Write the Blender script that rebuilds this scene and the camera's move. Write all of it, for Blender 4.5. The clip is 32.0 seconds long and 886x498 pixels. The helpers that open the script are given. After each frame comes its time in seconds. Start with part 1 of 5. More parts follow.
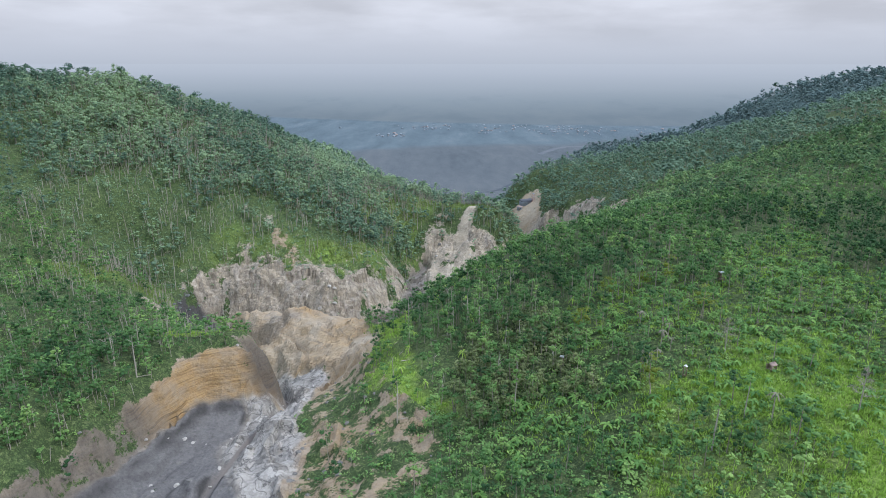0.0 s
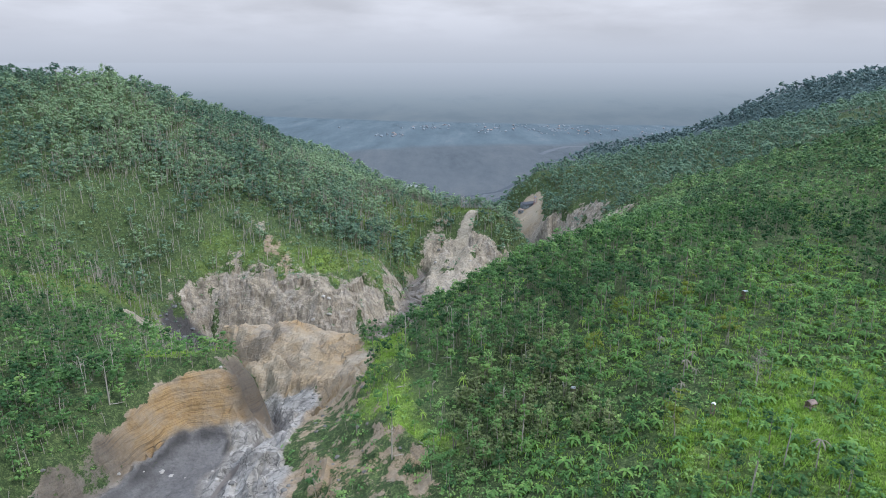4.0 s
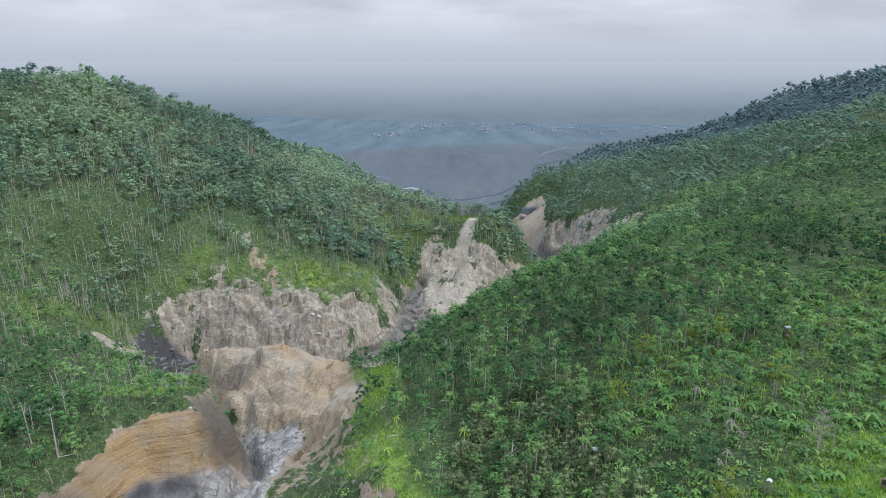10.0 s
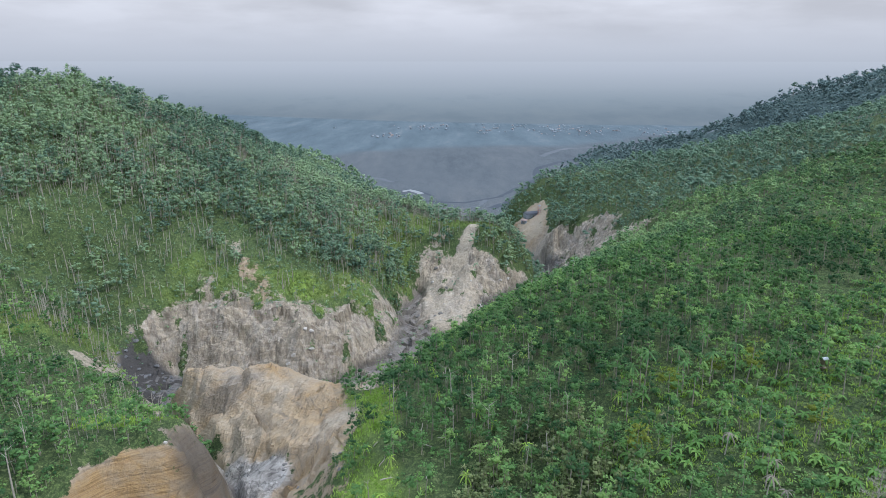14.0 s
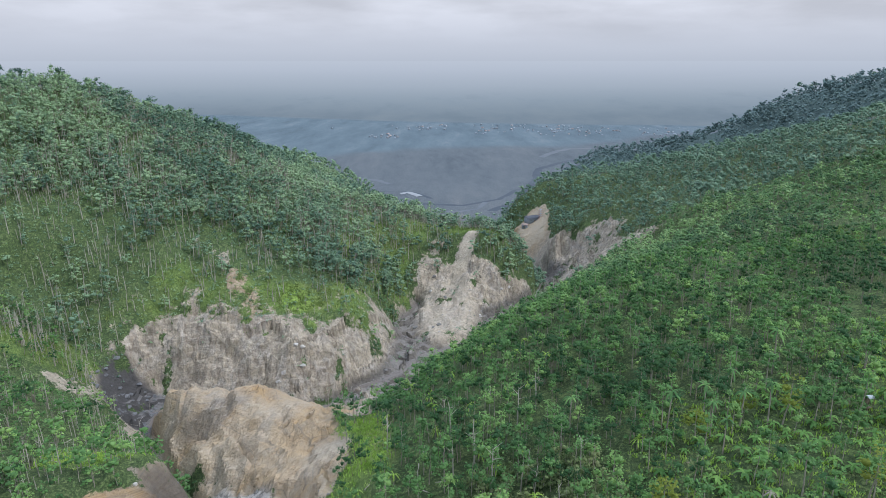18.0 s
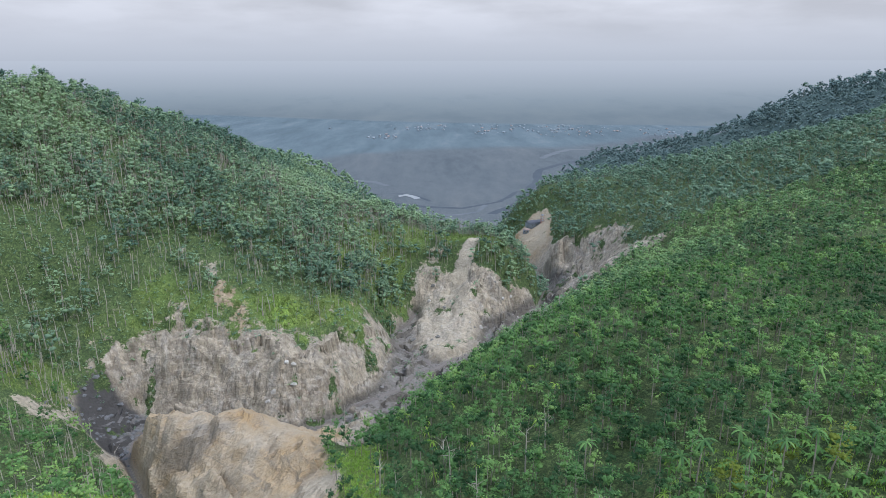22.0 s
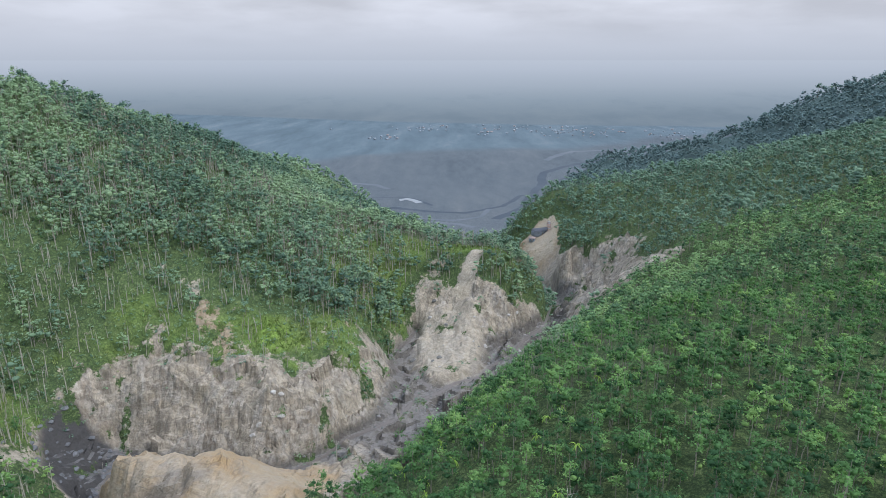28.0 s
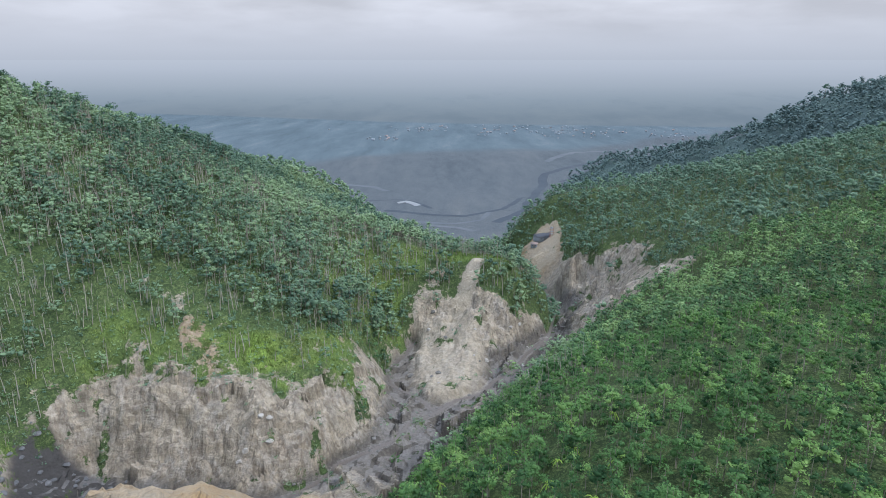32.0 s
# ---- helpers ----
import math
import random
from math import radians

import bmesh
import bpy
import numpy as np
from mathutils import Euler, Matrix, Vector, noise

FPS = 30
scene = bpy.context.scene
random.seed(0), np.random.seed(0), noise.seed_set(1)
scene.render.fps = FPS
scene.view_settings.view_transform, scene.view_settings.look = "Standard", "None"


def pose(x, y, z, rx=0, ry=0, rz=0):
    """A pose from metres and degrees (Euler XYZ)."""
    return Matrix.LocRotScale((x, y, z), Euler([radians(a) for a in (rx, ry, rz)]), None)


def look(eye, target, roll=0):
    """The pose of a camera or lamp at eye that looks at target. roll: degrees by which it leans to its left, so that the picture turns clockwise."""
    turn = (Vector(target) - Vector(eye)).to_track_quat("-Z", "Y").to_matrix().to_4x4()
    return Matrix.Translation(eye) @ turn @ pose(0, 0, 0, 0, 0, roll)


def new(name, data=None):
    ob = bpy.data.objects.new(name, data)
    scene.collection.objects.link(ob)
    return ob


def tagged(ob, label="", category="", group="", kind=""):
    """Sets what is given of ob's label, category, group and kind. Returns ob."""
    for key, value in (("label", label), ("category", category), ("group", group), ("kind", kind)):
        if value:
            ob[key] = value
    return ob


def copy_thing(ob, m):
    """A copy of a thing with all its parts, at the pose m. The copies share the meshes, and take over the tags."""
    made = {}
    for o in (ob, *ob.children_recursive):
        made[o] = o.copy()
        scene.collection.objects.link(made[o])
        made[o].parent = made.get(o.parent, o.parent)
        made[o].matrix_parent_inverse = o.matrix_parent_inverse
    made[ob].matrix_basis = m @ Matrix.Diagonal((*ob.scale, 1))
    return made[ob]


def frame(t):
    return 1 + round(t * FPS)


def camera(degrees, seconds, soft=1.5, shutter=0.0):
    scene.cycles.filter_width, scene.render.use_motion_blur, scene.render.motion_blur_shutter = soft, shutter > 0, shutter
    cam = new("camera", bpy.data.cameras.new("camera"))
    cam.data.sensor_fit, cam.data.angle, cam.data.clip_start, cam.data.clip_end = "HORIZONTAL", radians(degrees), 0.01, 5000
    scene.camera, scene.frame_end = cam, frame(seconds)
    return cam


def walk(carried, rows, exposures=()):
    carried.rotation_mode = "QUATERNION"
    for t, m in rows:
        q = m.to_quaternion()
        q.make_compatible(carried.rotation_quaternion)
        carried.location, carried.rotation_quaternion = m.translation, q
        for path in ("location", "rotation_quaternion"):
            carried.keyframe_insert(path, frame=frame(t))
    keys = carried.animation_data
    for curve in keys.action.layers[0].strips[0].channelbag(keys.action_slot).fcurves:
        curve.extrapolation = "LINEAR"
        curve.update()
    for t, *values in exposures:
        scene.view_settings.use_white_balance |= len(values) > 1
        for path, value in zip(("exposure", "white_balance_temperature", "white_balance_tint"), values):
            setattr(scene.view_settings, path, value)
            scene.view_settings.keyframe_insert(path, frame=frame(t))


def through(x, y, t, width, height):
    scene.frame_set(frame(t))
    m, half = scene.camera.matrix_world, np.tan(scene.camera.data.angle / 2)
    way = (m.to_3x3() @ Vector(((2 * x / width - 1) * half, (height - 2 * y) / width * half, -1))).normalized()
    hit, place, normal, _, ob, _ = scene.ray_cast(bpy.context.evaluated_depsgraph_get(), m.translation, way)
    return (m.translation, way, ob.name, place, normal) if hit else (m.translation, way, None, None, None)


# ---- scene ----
cam = camera(70, 32.0, soft=0.7)
PATH = [
    (0.0, 0.0, 0.0, 300.0, 73.771, -0.036, -0.05),
    (2.0, 0.07, 10.16, 300.3, 73.714, -0.022, -0.065),
    (4.0, 0.15, 20.28, 300.61, 73.663, -0.026, -0.093),
    (6.0, 0.24, 30.37, 300.93, 73.64, -0.023, -0.138),
    (8.0, 0.34, 40.42, 301.25, 73.617, -0.012, -0.187),
    (10.0, 0.45, 50.45, 301.59, 73.55, -0.029, -0.225),
    (12.0, 0.56, 60.47, 301.93, 73.547, -0.033, -0.231),
    (14.0, 0.68, 70.45, 302.26, 73.531, -0.021, -0.272),
    (16.0, 0.8, 80.43, 302.6, 73.509, 0.002, -0.334),
    (18.0, 0.92, 90.38, 302.93, 73.483, 0.029, -0.41),
    (20.0, 1.04, 100.33, 303.26, 73.454, 0.038, -0.479),
    (22.0, 1.16, 110.26, 303.58, 73.448, 0.051, -0.498),
    (24.0, 1.27, 120.19, 303.88, 73.463, 0.049, -0.404),
    (26.0, 1.37, 130.12, 304.18, 73.432, 0.025, -0.31),
    (28.0, 1.47, 140.05, 304.46, 73.407, 0.012, -0.294),
    (30.0, 1.56, 149.99, 304.72, 73.371, 0.005, -0.317),
    (32.0, 1.63, 159.92, 304.96, 73.372, -0.005, -0.35),
]
# the drone flies level and slowly climbs up the valley axis
walk(cam, [(t, pose(*p)) for t, *p in PATH], [(0.0, 0.12, 6320, 10), (32.0, 0.12, 6320, 10)])

# ---------------------------------------------------------------- world, sun, exposure
SUN_EL, SUN_AZ = radians(46), radians(115)
world = bpy.data.worlds.new("sky")
scene.world = world
world.use_nodes = True
wt = world.node_tree
wt.nodes.clear()


def wnode(kind, **kw):
    n = wt.nodes.new(kind)
    for k, v in kw.items():
        n.inputs[k].default_value = v
    return n


w_out = wnode("ShaderNodeOutputWorld")
w_bg = wnode("ShaderNodeBackground", Strength=0.1)
w_cloud = wnode("ShaderNodeBackground", Strength=1.0)
w_add = wnode("ShaderNodeMixShader", Fac=0.93)
w_sky = wnode("ShaderNodeTexSky")
w_sky.sky_type, w_sky.sun_disc = "NISHITA", False
w_sky.sun_elevation, w_sky.sun_rotation = SUN_EL, SUN_AZ
w_sky.dust_density = 5.0
w_tc = wnode("ShaderNodeTexCoord")
w_sep = wnode("ShaderNodeSeparateXYZ")
w_ramp = wnode("ShaderNodeValToRGB")
# overcast: blue-grey haze at the horizon, pale cloud above
stops = [(0.0, (0.12, 0.17, 0.22)), (0.46, (0.16, 0.22, 0.29)), (0.492, (0.42, 0.475, 0.56)), (0.5, (0.475, 0.52, 0.605)),
         (0.515, (0.565, 0.60, 0.685)), (0.53, (0.635, 0.66, 0.74)), (0.548, (0.695, 0.715, 0.79)), (0.62, (0.96, 1.03, 1.17)), (1.0, (1.34, 1.54, 1.95))]
while len(w_ramp.color_ramp.elements) < len(stops):
    w_ramp.color_ramp.elements.new(0.5)
for e, (p, c) in zip(w_ramp.color_ramp.elements, stops):
    e.position, e.color = p, (*c, 1)
w_map = wnode("ShaderNodeMapRange", **{"From Min": -1.0, "From Max": 1.0})
w_scale = wnode("ShaderNodeMapping", Scale=(2.0, 2.0, 9.0), Location=(0.4, 1.3, 0.0))
w_noise = wnode("ShaderNodeTexNoise", Scale=2.6, Detail=7.0, Roughness=0.52)
w_nr = wnode("ShaderNodeMapRange", **{"From Min": 0.33, "From Max": 0.68, "To Min": 0.80, "To Max": 1.07})
w_mask = wnode("ShaderNodeMapRange", **{"From Min": 0.015, "From Max": 0.07})
w_lerp = wnode("ShaderNodeMix")
w_lerp.data_type = "FLOAT"
w_lerp.inputs[2].default_value = 1.0
w_mul = wnode("ShaderNodeVectorMath")
w_mul.operation = "SCALE"
L = wt.links.new
L(w_tc.outputs["Generated"], w_sep.inputs[0])
L(w_sep.outputs["Z"], w_map.inputs["Value"])
L(w_map.outputs[0], w_ramp.inputs[0])
L(w_tc.outputs["Generated"], w_scale.inputs["Vector"])
L(w_scale.outputs[0], w_noise.inputs["Vector"])
L(w_noise.outputs[0], w_nr.inputs["Value"])
L(w_sep.outputs["Z"], w_mask.inputs["Value"])
L(w_mask.outputs[0], w_lerp.inputs[0])
L(w_nr.outputs[0], w_lerp.inputs[3])
L(w_ramp.outputs[0], w_mul.inputs[0])
L(w_lerp.outputs[0], w_mul.inputs["Scale"])
L(w_mul.outputs[0], w_cloud.inputs["Color"])
L(w_sky.outputs[0], w_bg.inputs["Color"])
L(w_bg.outputs[0], w_add.inputs[1])
L(w_cloud.outputs[0], w_add.inputs[2])
L(w_add.outputs[0], w_out.inputs[0])

sun = new("sun", bpy.data.lights.new("sun", "SUN"))
sun.data.energy, sun.data.angle, sun.data.color = 2.1, radians(9), (1.0, 0.975, 0.94)
sun.matrix_world = look((math.sin(SUN_AZ) * math.cos(SUN_EL) * 900, math.cos(SUN_AZ) * math.cos(SUN_EL) * 900, 300 + math.sin(SUN_EL) * 900), (0, 0, 300))


# ---------------------------------------------------------------- materials
class Mat:
    """A small node graph builder for one material."""

    def __init__(self, name):
        self.mat = bpy.data.materials.new(name)
        self.mat.use_nodes = True
        self.t = self.mat.node_tree
        self.t.nodes.clear()
        self.out = self.n("ShaderNodeOutputMaterial")
        self.bsdf = self.n("ShaderNodeBsdfPrincipled")
        self.link(self.bsdf.outputs[0], self.out.inputs[0])
        self.geo = self.n("ShaderNodeNewGeometry")

    def n(self, kind, **kw):
        node = self.t.nodes.new(kind)
        for k, v in kw.items():
            node.inputs[k].default_value = v
        return node

    def link(self, a, b):
        self.t.links.new(a, b)

    def noise(self, scale, detail=6.0, rough=0.55, stretch=(1, 1, 1), vec=None):
        m = self.n("ShaderNodeMapping", Scale=stretch)
        self.link(vec or self.geo.outputs["Position"], m.inputs[0])
        t = self.n("ShaderNodeTexNoise", Scale=scale, Detail=detail, Roughness=rough)
        self.link(m.outputs[0], t.inputs["Vector"])
        return t.outputs[0]

    def ramp(self, value, stops):
        r = self.n("ShaderNodeValToRGB")
        while len(r.color_ramp.elements) < len(stops):
            r.color_ramp.elements.new(0.5)
        for e, (p, c) in zip(r.color_ramp.elements, stops):
            e.position, e.color = p, (*c, 1) if len(c) == 3 else c
        self.link(value, r.inputs[0])
        return r.outputs[0]

    def mix(self, fac, a, b, blend="MIX"):
        m = self.n("ShaderNodeMix")
        m.data_type, m.blend_type = "RGBA", blend
        for sock, v in ((m.inputs[0], fac), (m.inputs[6], a), (m.inputs[7], b)):
            if isinstance(v, (int, float)):
                sock.default_value = v
            elif isinstance(v, tuple):
                sock.default_value = (*v, 1)
            else:
                self.link(v, sock)
        return m.outputs[2]

    def math(self, op, a, b=0.0):
        m = self.n("ShaderNodeMath")
        m.operation = op
        for sock, v in ((m.inputs[0], a), (m.inputs[1], b)):
            if isinstance(v, (int, float)):
                sock.default_value = v
            else:
                self.link(v, sock)
        return m.outputs[0]

    def span(self, v, a, b, c=0.0, d=1.0):
        m = self.n("ShaderNodeMapRange", **{"From Min": a, "From Max": b, "To Min": c, "To Max": d})
        self.link(v, m.inputs["Value"])
        return m.outputs[0]

    def attr(self, name):
        a = self.n("ShaderNodeAttribute")
        a.attribute_name = name
        return a.outputs["Fac"]

    def bump(self, height, strength, distance):
        b = self.n("ShaderNodeBump", Strength=strength, Distance=distance)
        self.link(height, b.inputs["Height"])
        self.link(b.outputs[0], self.bsdf.inputs["Normal"])

    def done(self, color, rough=0.8, spec=0.3):
        self.link(color, self.bsdf.inputs["Base Color"]) if not isinstance(color, tuple) else None
        if isinstance(color, tuple):
            self.bsdf.inputs["Base Color"].default_value = (*color, 1)
        if isinstance(rough, (int, float)):
            self.bsdf.inputs["Roughness"].default_value = rough
        else:
            self.link(rough, self.bsdf.inputs["Roughness"])
        self.bsdf.inputs["Specular IOR Level"].default_value = spec
        return self.mat


def leaf_material(name, dark, mid, light, through=0.28, rough=0.55):
    """Foliage: tone per plant, per leaf variation, light passing through the blades."""
    m = Mat(name)
    tone = m.attr("tone")
    isl = m.geo.outputs["Random Per Island"]
    big = m.noise(0.02, 3.0)
    v = m.math("ADD", m.math("MULTIPLY", tone, 0.85), m.math("MULTIPLY", isl, 0.2))
    obj = m.n("ShaderNodeObjectInfo")
    v = m.math("ADD", v, m.span(obj.outputs["Random"], 0.0, 1.0, -0.22, 0.14))
    v = m.math("ADD", v, m.span(big, 0.3, 0.7, -0.14, 0.14))
    col = m.ramp(v, [(0.05, dark), (0.5, mid), (0.95, light)])
    m.done(col, rough + 0.1, 0.12)
    tr = m.n("ShaderNodeBsdfTranslucent")
    m.link(col, tr.inputs[0])
    mx = m.n("ShaderNodeMixShader", Fac=through)
    m.link(m.bsdf.outputs[0], mx.inputs[1])
    m.link(tr.outputs[0], mx.inputs[2])
    m.link(mx.outputs[0], m.out.inputs[0])
    return m.mat


M_LEAF = leaf_material("broad_leaves", (0.040, 0.100, 0.042), (0.115, 0.24, 0.080), (0.28, 0.44, 0.14))
# the next four leaf colours are lightened and blued to paint in haze
M_LEAF_FAR = leaf_material("hazed_hill_leaves", (0.075, 0.145, 0.115), (0.165, 0.265, 0.175), (0.275, 0.395, 0.225))
M_LEAF_UPPER = leaf_material("hazed_upper_leaves", (0.060, 0.125, 0.068), (0.14, 0.26, 0.115), (0.27, 0.41, 0.175))
M_LEAF_GORGE = leaf_material("hazed_gorge_leaves", (0.105, 0.18, 0.135), (0.17, 0.275, 0.19), (0.25, 0.365, 0.235))
M_LEAF_HAZE = leaf_material("hazed_ridge_leaves", (0.115, 0.18, 0.185), (0.15, 0.225, 0.222), (0.19, 0.275, 0.255))
M_BANANA = leaf_material("banana_leaves", (0.08, 0.19, 0.055), (0.155, 0.31, 0.085), (0.28, 0.45, 0.125), 0.35, 0.4)
M_GRASS = leaf_material("grass_blades", (0.17, 0.31, 0.05), (0.28, 0.45, 0.085), (0.40, 0.57, 0.13), 0.4)
M_SLOPE_GRASS = leaf_material("dry_grass_blades", (0.13, 0.20, 0.06), (0.21, 0.29, 0.09), (0.31, 0.37, 0.14), 0.35)
M_SCRUB = leaf_material("grey_scrub_leaves", (0.10, 0.15, 0.06), (0.17, 0.225, 0.095), (0.25, 0.305, 0.145), 0.25)
M_YELLOW = leaf_material("yellow_green_leaves", (0.10, 0.15, 0.03), (0.17, 0.22, 0.04), (0.27, 0.31, 0.07), 0.3)


def bark_material(name, a, b):
    m = Mat(name)
    v = m.noise(1.3, 5.0, 0.6, (1, 1, 0.25))
    tone = m.attr("tone")
    col = m.mix(m.span(v, 0.3, 0.7), a, b)
    col = m.mix(0.5, col, m.mix(tone, a, b))
    m.bump(v, 0.4, 0.1)
    return m.done(col, 0.9, 0.2)


M_BARK = bark_material("pale_bark", (0.16, 0.14, 0.11), (0.36, 0.34, 0.29))
M_DRY = bark_material("dry_fronds", (0.15, 0.14, 0.11), (0.27, 0.255, 0.21))
M_DEAD = bark_material("bleached_dead_wood", (0.20, 0.185, 0.155), (0.44, 0.42, 0.37))


def ground_material():
    m = Mat("valley_ground")
    bare, ochre, dark, lush, plain, slide, slab = (m.attr(k) for k in ("bare", "ochre", "ash", "lush", "plain", "slide", "slab"))
    big, mid, fine = m.noise(0.035, 6.0), m.noise(0.17, 8.0, 0.6), m.noise(0.9, 8.0, 0.68)
    strata = m.noise(0.22, 9.0, 0.66, (0.75, 0.75, 1.3))
    bands = m.noise(0.25, 7.0, 0.6, (0.12, 0.12, 4.5))
    vor = m.n("ShaderNodeTexVoronoi", Scale=0.16)
    vor.feature = "DISTANCE_TO_EDGE"
    warp = m.n("ShaderNodeVectorMath")
    warp.operation = "ADD"
    cell = m.n("ShaderNodeTexVoronoi", Scale=0.17)
    chip = m.n("ShaderNodeTexVoronoi", Scale=0.62)
    wn = m.n("ShaderNodeTexNoise", Scale=0.2, Detail=4.0)
    m.link(m.geo.outputs["Position"], wn.inputs["Vector"])
    wm = m.n("ShaderNodeVectorMath")
    wm.operation = "SCALE"
    wm.inputs["Scale"].default_value = 9.0
    m.link(wn.outputs["Color"], wm.inputs[0])
    m.link(m.geo.outputs["Position"], warp.inputs[0])
    m.link(wm.outputs[0], warp.inputs[1])
    m.link(warp.outputs[0], vor.inputs["Vector"])
    m.link(warp.outputs[0], cell.inputs["Vector"])
    m.link(warp.outputs[0], chip.inputs["Vector"])
    tones = [m.n("ShaderNodeSeparateColor") for _ in range(2)]
    m.link(cell.outputs["Color"], tones[0].inputs[0])
    m.link(chip.outputs["Color"], tones[1].inputs[0])
    facet = m.math("ADD", m.math("MULTIPLY", tones[0].outputs[0], 0.55), m.math("MULTIPLY", tones[1].outputs[0], 0.45))
    crack = m.span(vor.outputs["Distance"], 0.0, 0.12)
    grain = m.noise(2.3, 6.0, 0.72)
    # undergrowth soil and grass
    soil = m.mix(m.span(mid, 0.35, 0.65), (0.075, 0.112, 0.044), (0.14, 0.19, 0.068))
    soil = m.mix(m.span(fine, 0.5, 0.75, 0.0, 0.55), soil, (0.19, 0.175, 0.11))
    grass = m.mix(m.span(fine, 0.3, 0.7), (0.19, 0.31, 0.055), (0.34, 0.48, 0.115))
    grass = m.mix(m.span(big, 0.45, 0.62, 0.0, 0.5), grass, (0.25, 0.235, 0.11))
    # leafy tufts drawn in the colour, with shaded gaps painted between them
    tuft = m.n("ShaderNodeTexVoronoi", Scale=0.85)
    m.link(warp.outputs[0], tuft.inputs["Vector"])
    tuft_tone = m.n("ShaderNodeSeparateColor")
    m.link(tuft.outputs["Color"], tuft_tone.inputs[0])
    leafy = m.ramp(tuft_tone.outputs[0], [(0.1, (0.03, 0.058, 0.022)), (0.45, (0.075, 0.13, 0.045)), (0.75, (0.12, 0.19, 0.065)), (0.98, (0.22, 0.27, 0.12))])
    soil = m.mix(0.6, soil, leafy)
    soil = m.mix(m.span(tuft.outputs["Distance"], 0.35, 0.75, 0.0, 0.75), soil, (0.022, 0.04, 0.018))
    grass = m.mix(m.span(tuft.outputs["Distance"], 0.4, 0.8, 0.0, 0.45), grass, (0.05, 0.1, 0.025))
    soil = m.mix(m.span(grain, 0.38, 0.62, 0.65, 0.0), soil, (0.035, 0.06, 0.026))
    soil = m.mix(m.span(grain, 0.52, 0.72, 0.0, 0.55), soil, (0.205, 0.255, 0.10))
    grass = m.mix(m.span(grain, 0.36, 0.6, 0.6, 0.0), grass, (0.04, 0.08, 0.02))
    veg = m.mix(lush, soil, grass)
    # haze painted into the far ground: a blue-green mixed in with distance
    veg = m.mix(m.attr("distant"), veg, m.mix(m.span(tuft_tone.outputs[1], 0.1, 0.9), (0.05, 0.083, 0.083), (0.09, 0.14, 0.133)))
    # cliff rock: grey and buff slabs with dark cracks
    rock = m.ramp(strata, [(0.33, (0.10, 0.094, 0.09)), (0.43, (0.27, 0.255, 0.235)), (0.50, (0.42, 0.395, 0.36)), (0.57, (0.31, 0.30, 0.29)), (0.67, (0.57, 0.55, 0.515))])
    rock = m.mix(0.62, rock, m.ramp(facet, [(0.18, (0.15, 0.14, 0.13)), (0.36, (0.31, 0.29, 0.265)), (0.50, (0.46, 0.42, 0.36)), (0.64, (0.37, 0.355, 0.335)), (0.85, (0.57, 0.545, 0.505))]))
    rock = m.mix(m.span(mid, 0.48, 0.66, 0.0, 0.45), rock, (0.40, 0.32, 0.225))
    patch = m.noise(0.055, 5.0, 0.6, (1, 0.8, 0.7))
    rock = m.mix(0.58, rock, m.ramp(patch, [(0.34, (0.15, 0.13, 0.11)), (0.42, (0.36, 0.32, 0.26)), (0.48, (0.54, 0.465, 0.36)), (0.54, (0.42, 0.405, 0.38)), (0.61, (0.24, 0.19, 0.145)), (0.68, (0.58, 0.53, 0.45))]))
    rock = m.mix(m.span(m.noise(0.11, 7.0, 0.7, (1, 1, 0.5)), 0.5, 0.66, 0.0, 0.55), rock, (0.17, 0.165, 0.115))
    # wash marks that run down the face, and rubble between
    wash = m.noise(0.5, 7.0, 0.7, (1.0, 1.0, 0.16))
    rock = m.mix(m.span(wash, 0.38, 0.52, 0.75, 0.0), rock, (0.12, 0.105, 0.09))
    rock = m.mix(m.span(wash, 0.54, 0.68, 0.0, 0.55), rock, (0.56, 0.52, 0.45))
    rock = m.mix(m.span(grain, 0.40, 0.5, 0.3, 0.0), rock, (0.13, 0.12, 0.11))
    rock = m.mix(0.26, rock, (0.33, 0.27, 0.185))
    rock = m.mix(m.span(crack, 0.0, 1.0, 0.3, 0.0), rock, (0.08, 0.075, 0.07))
    sandy = m.ramp(bands, [(0.32, (0.115, 0.075, 0.04)), (0.42, (0.28, 0.185, 0.09)), (0.50, (0.41, 0.285, 0.145)), (0.56, (0.30, 0.195, 0.095)), (0.68, (0.42, 0.325, 0.20))])
    sandy = m.mix(m.span(mid, 0.42, 0.64, 0.0, 0.6), sandy, (0.31, 0.265, 0.205))
    sandy = m.mix(m.span(fine, 0.5, 0.75, 0.0, 0.4), sandy, (0.19, 0.14, 0.10))
    bed = m.ramp(fine, [(0.30, (0.10, 0.099, 0.102)), (0.45, (0.15, 0.147, 0.148)), (0.58, (0.175, 0.171, 0.17)), (0.72, (0.235, 0.23, 0.225))])
    bed = m.mix(0.18, bed, m.ramp(facet, [(0.2, (0.06, 0.06, 0.066)), (0.5, (0.14, 0.138, 0.14)), (0.8, (0.22, 0.216, 0.212))]))
    white = m.ramp(strata, [(0.30, (0.12, 0.115, 0.108)), (0.42, (0.27, 0.26, 0.243)), (0.54, (0.37, 0.355, 0.33)), (0.7, (0.48, 0.465, 0.435))])
    white = m.mix(0.5, white, m.ramp(facet, [(0.2, (0.11, 0.106, 0.10)), (0.45, (0.29, 0.278, 0.26)), (0.8, (0.53, 0.51, 0.48))]))
    # the ash is darker where its surface is steep, the slabs along their cracks
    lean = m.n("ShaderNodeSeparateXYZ")
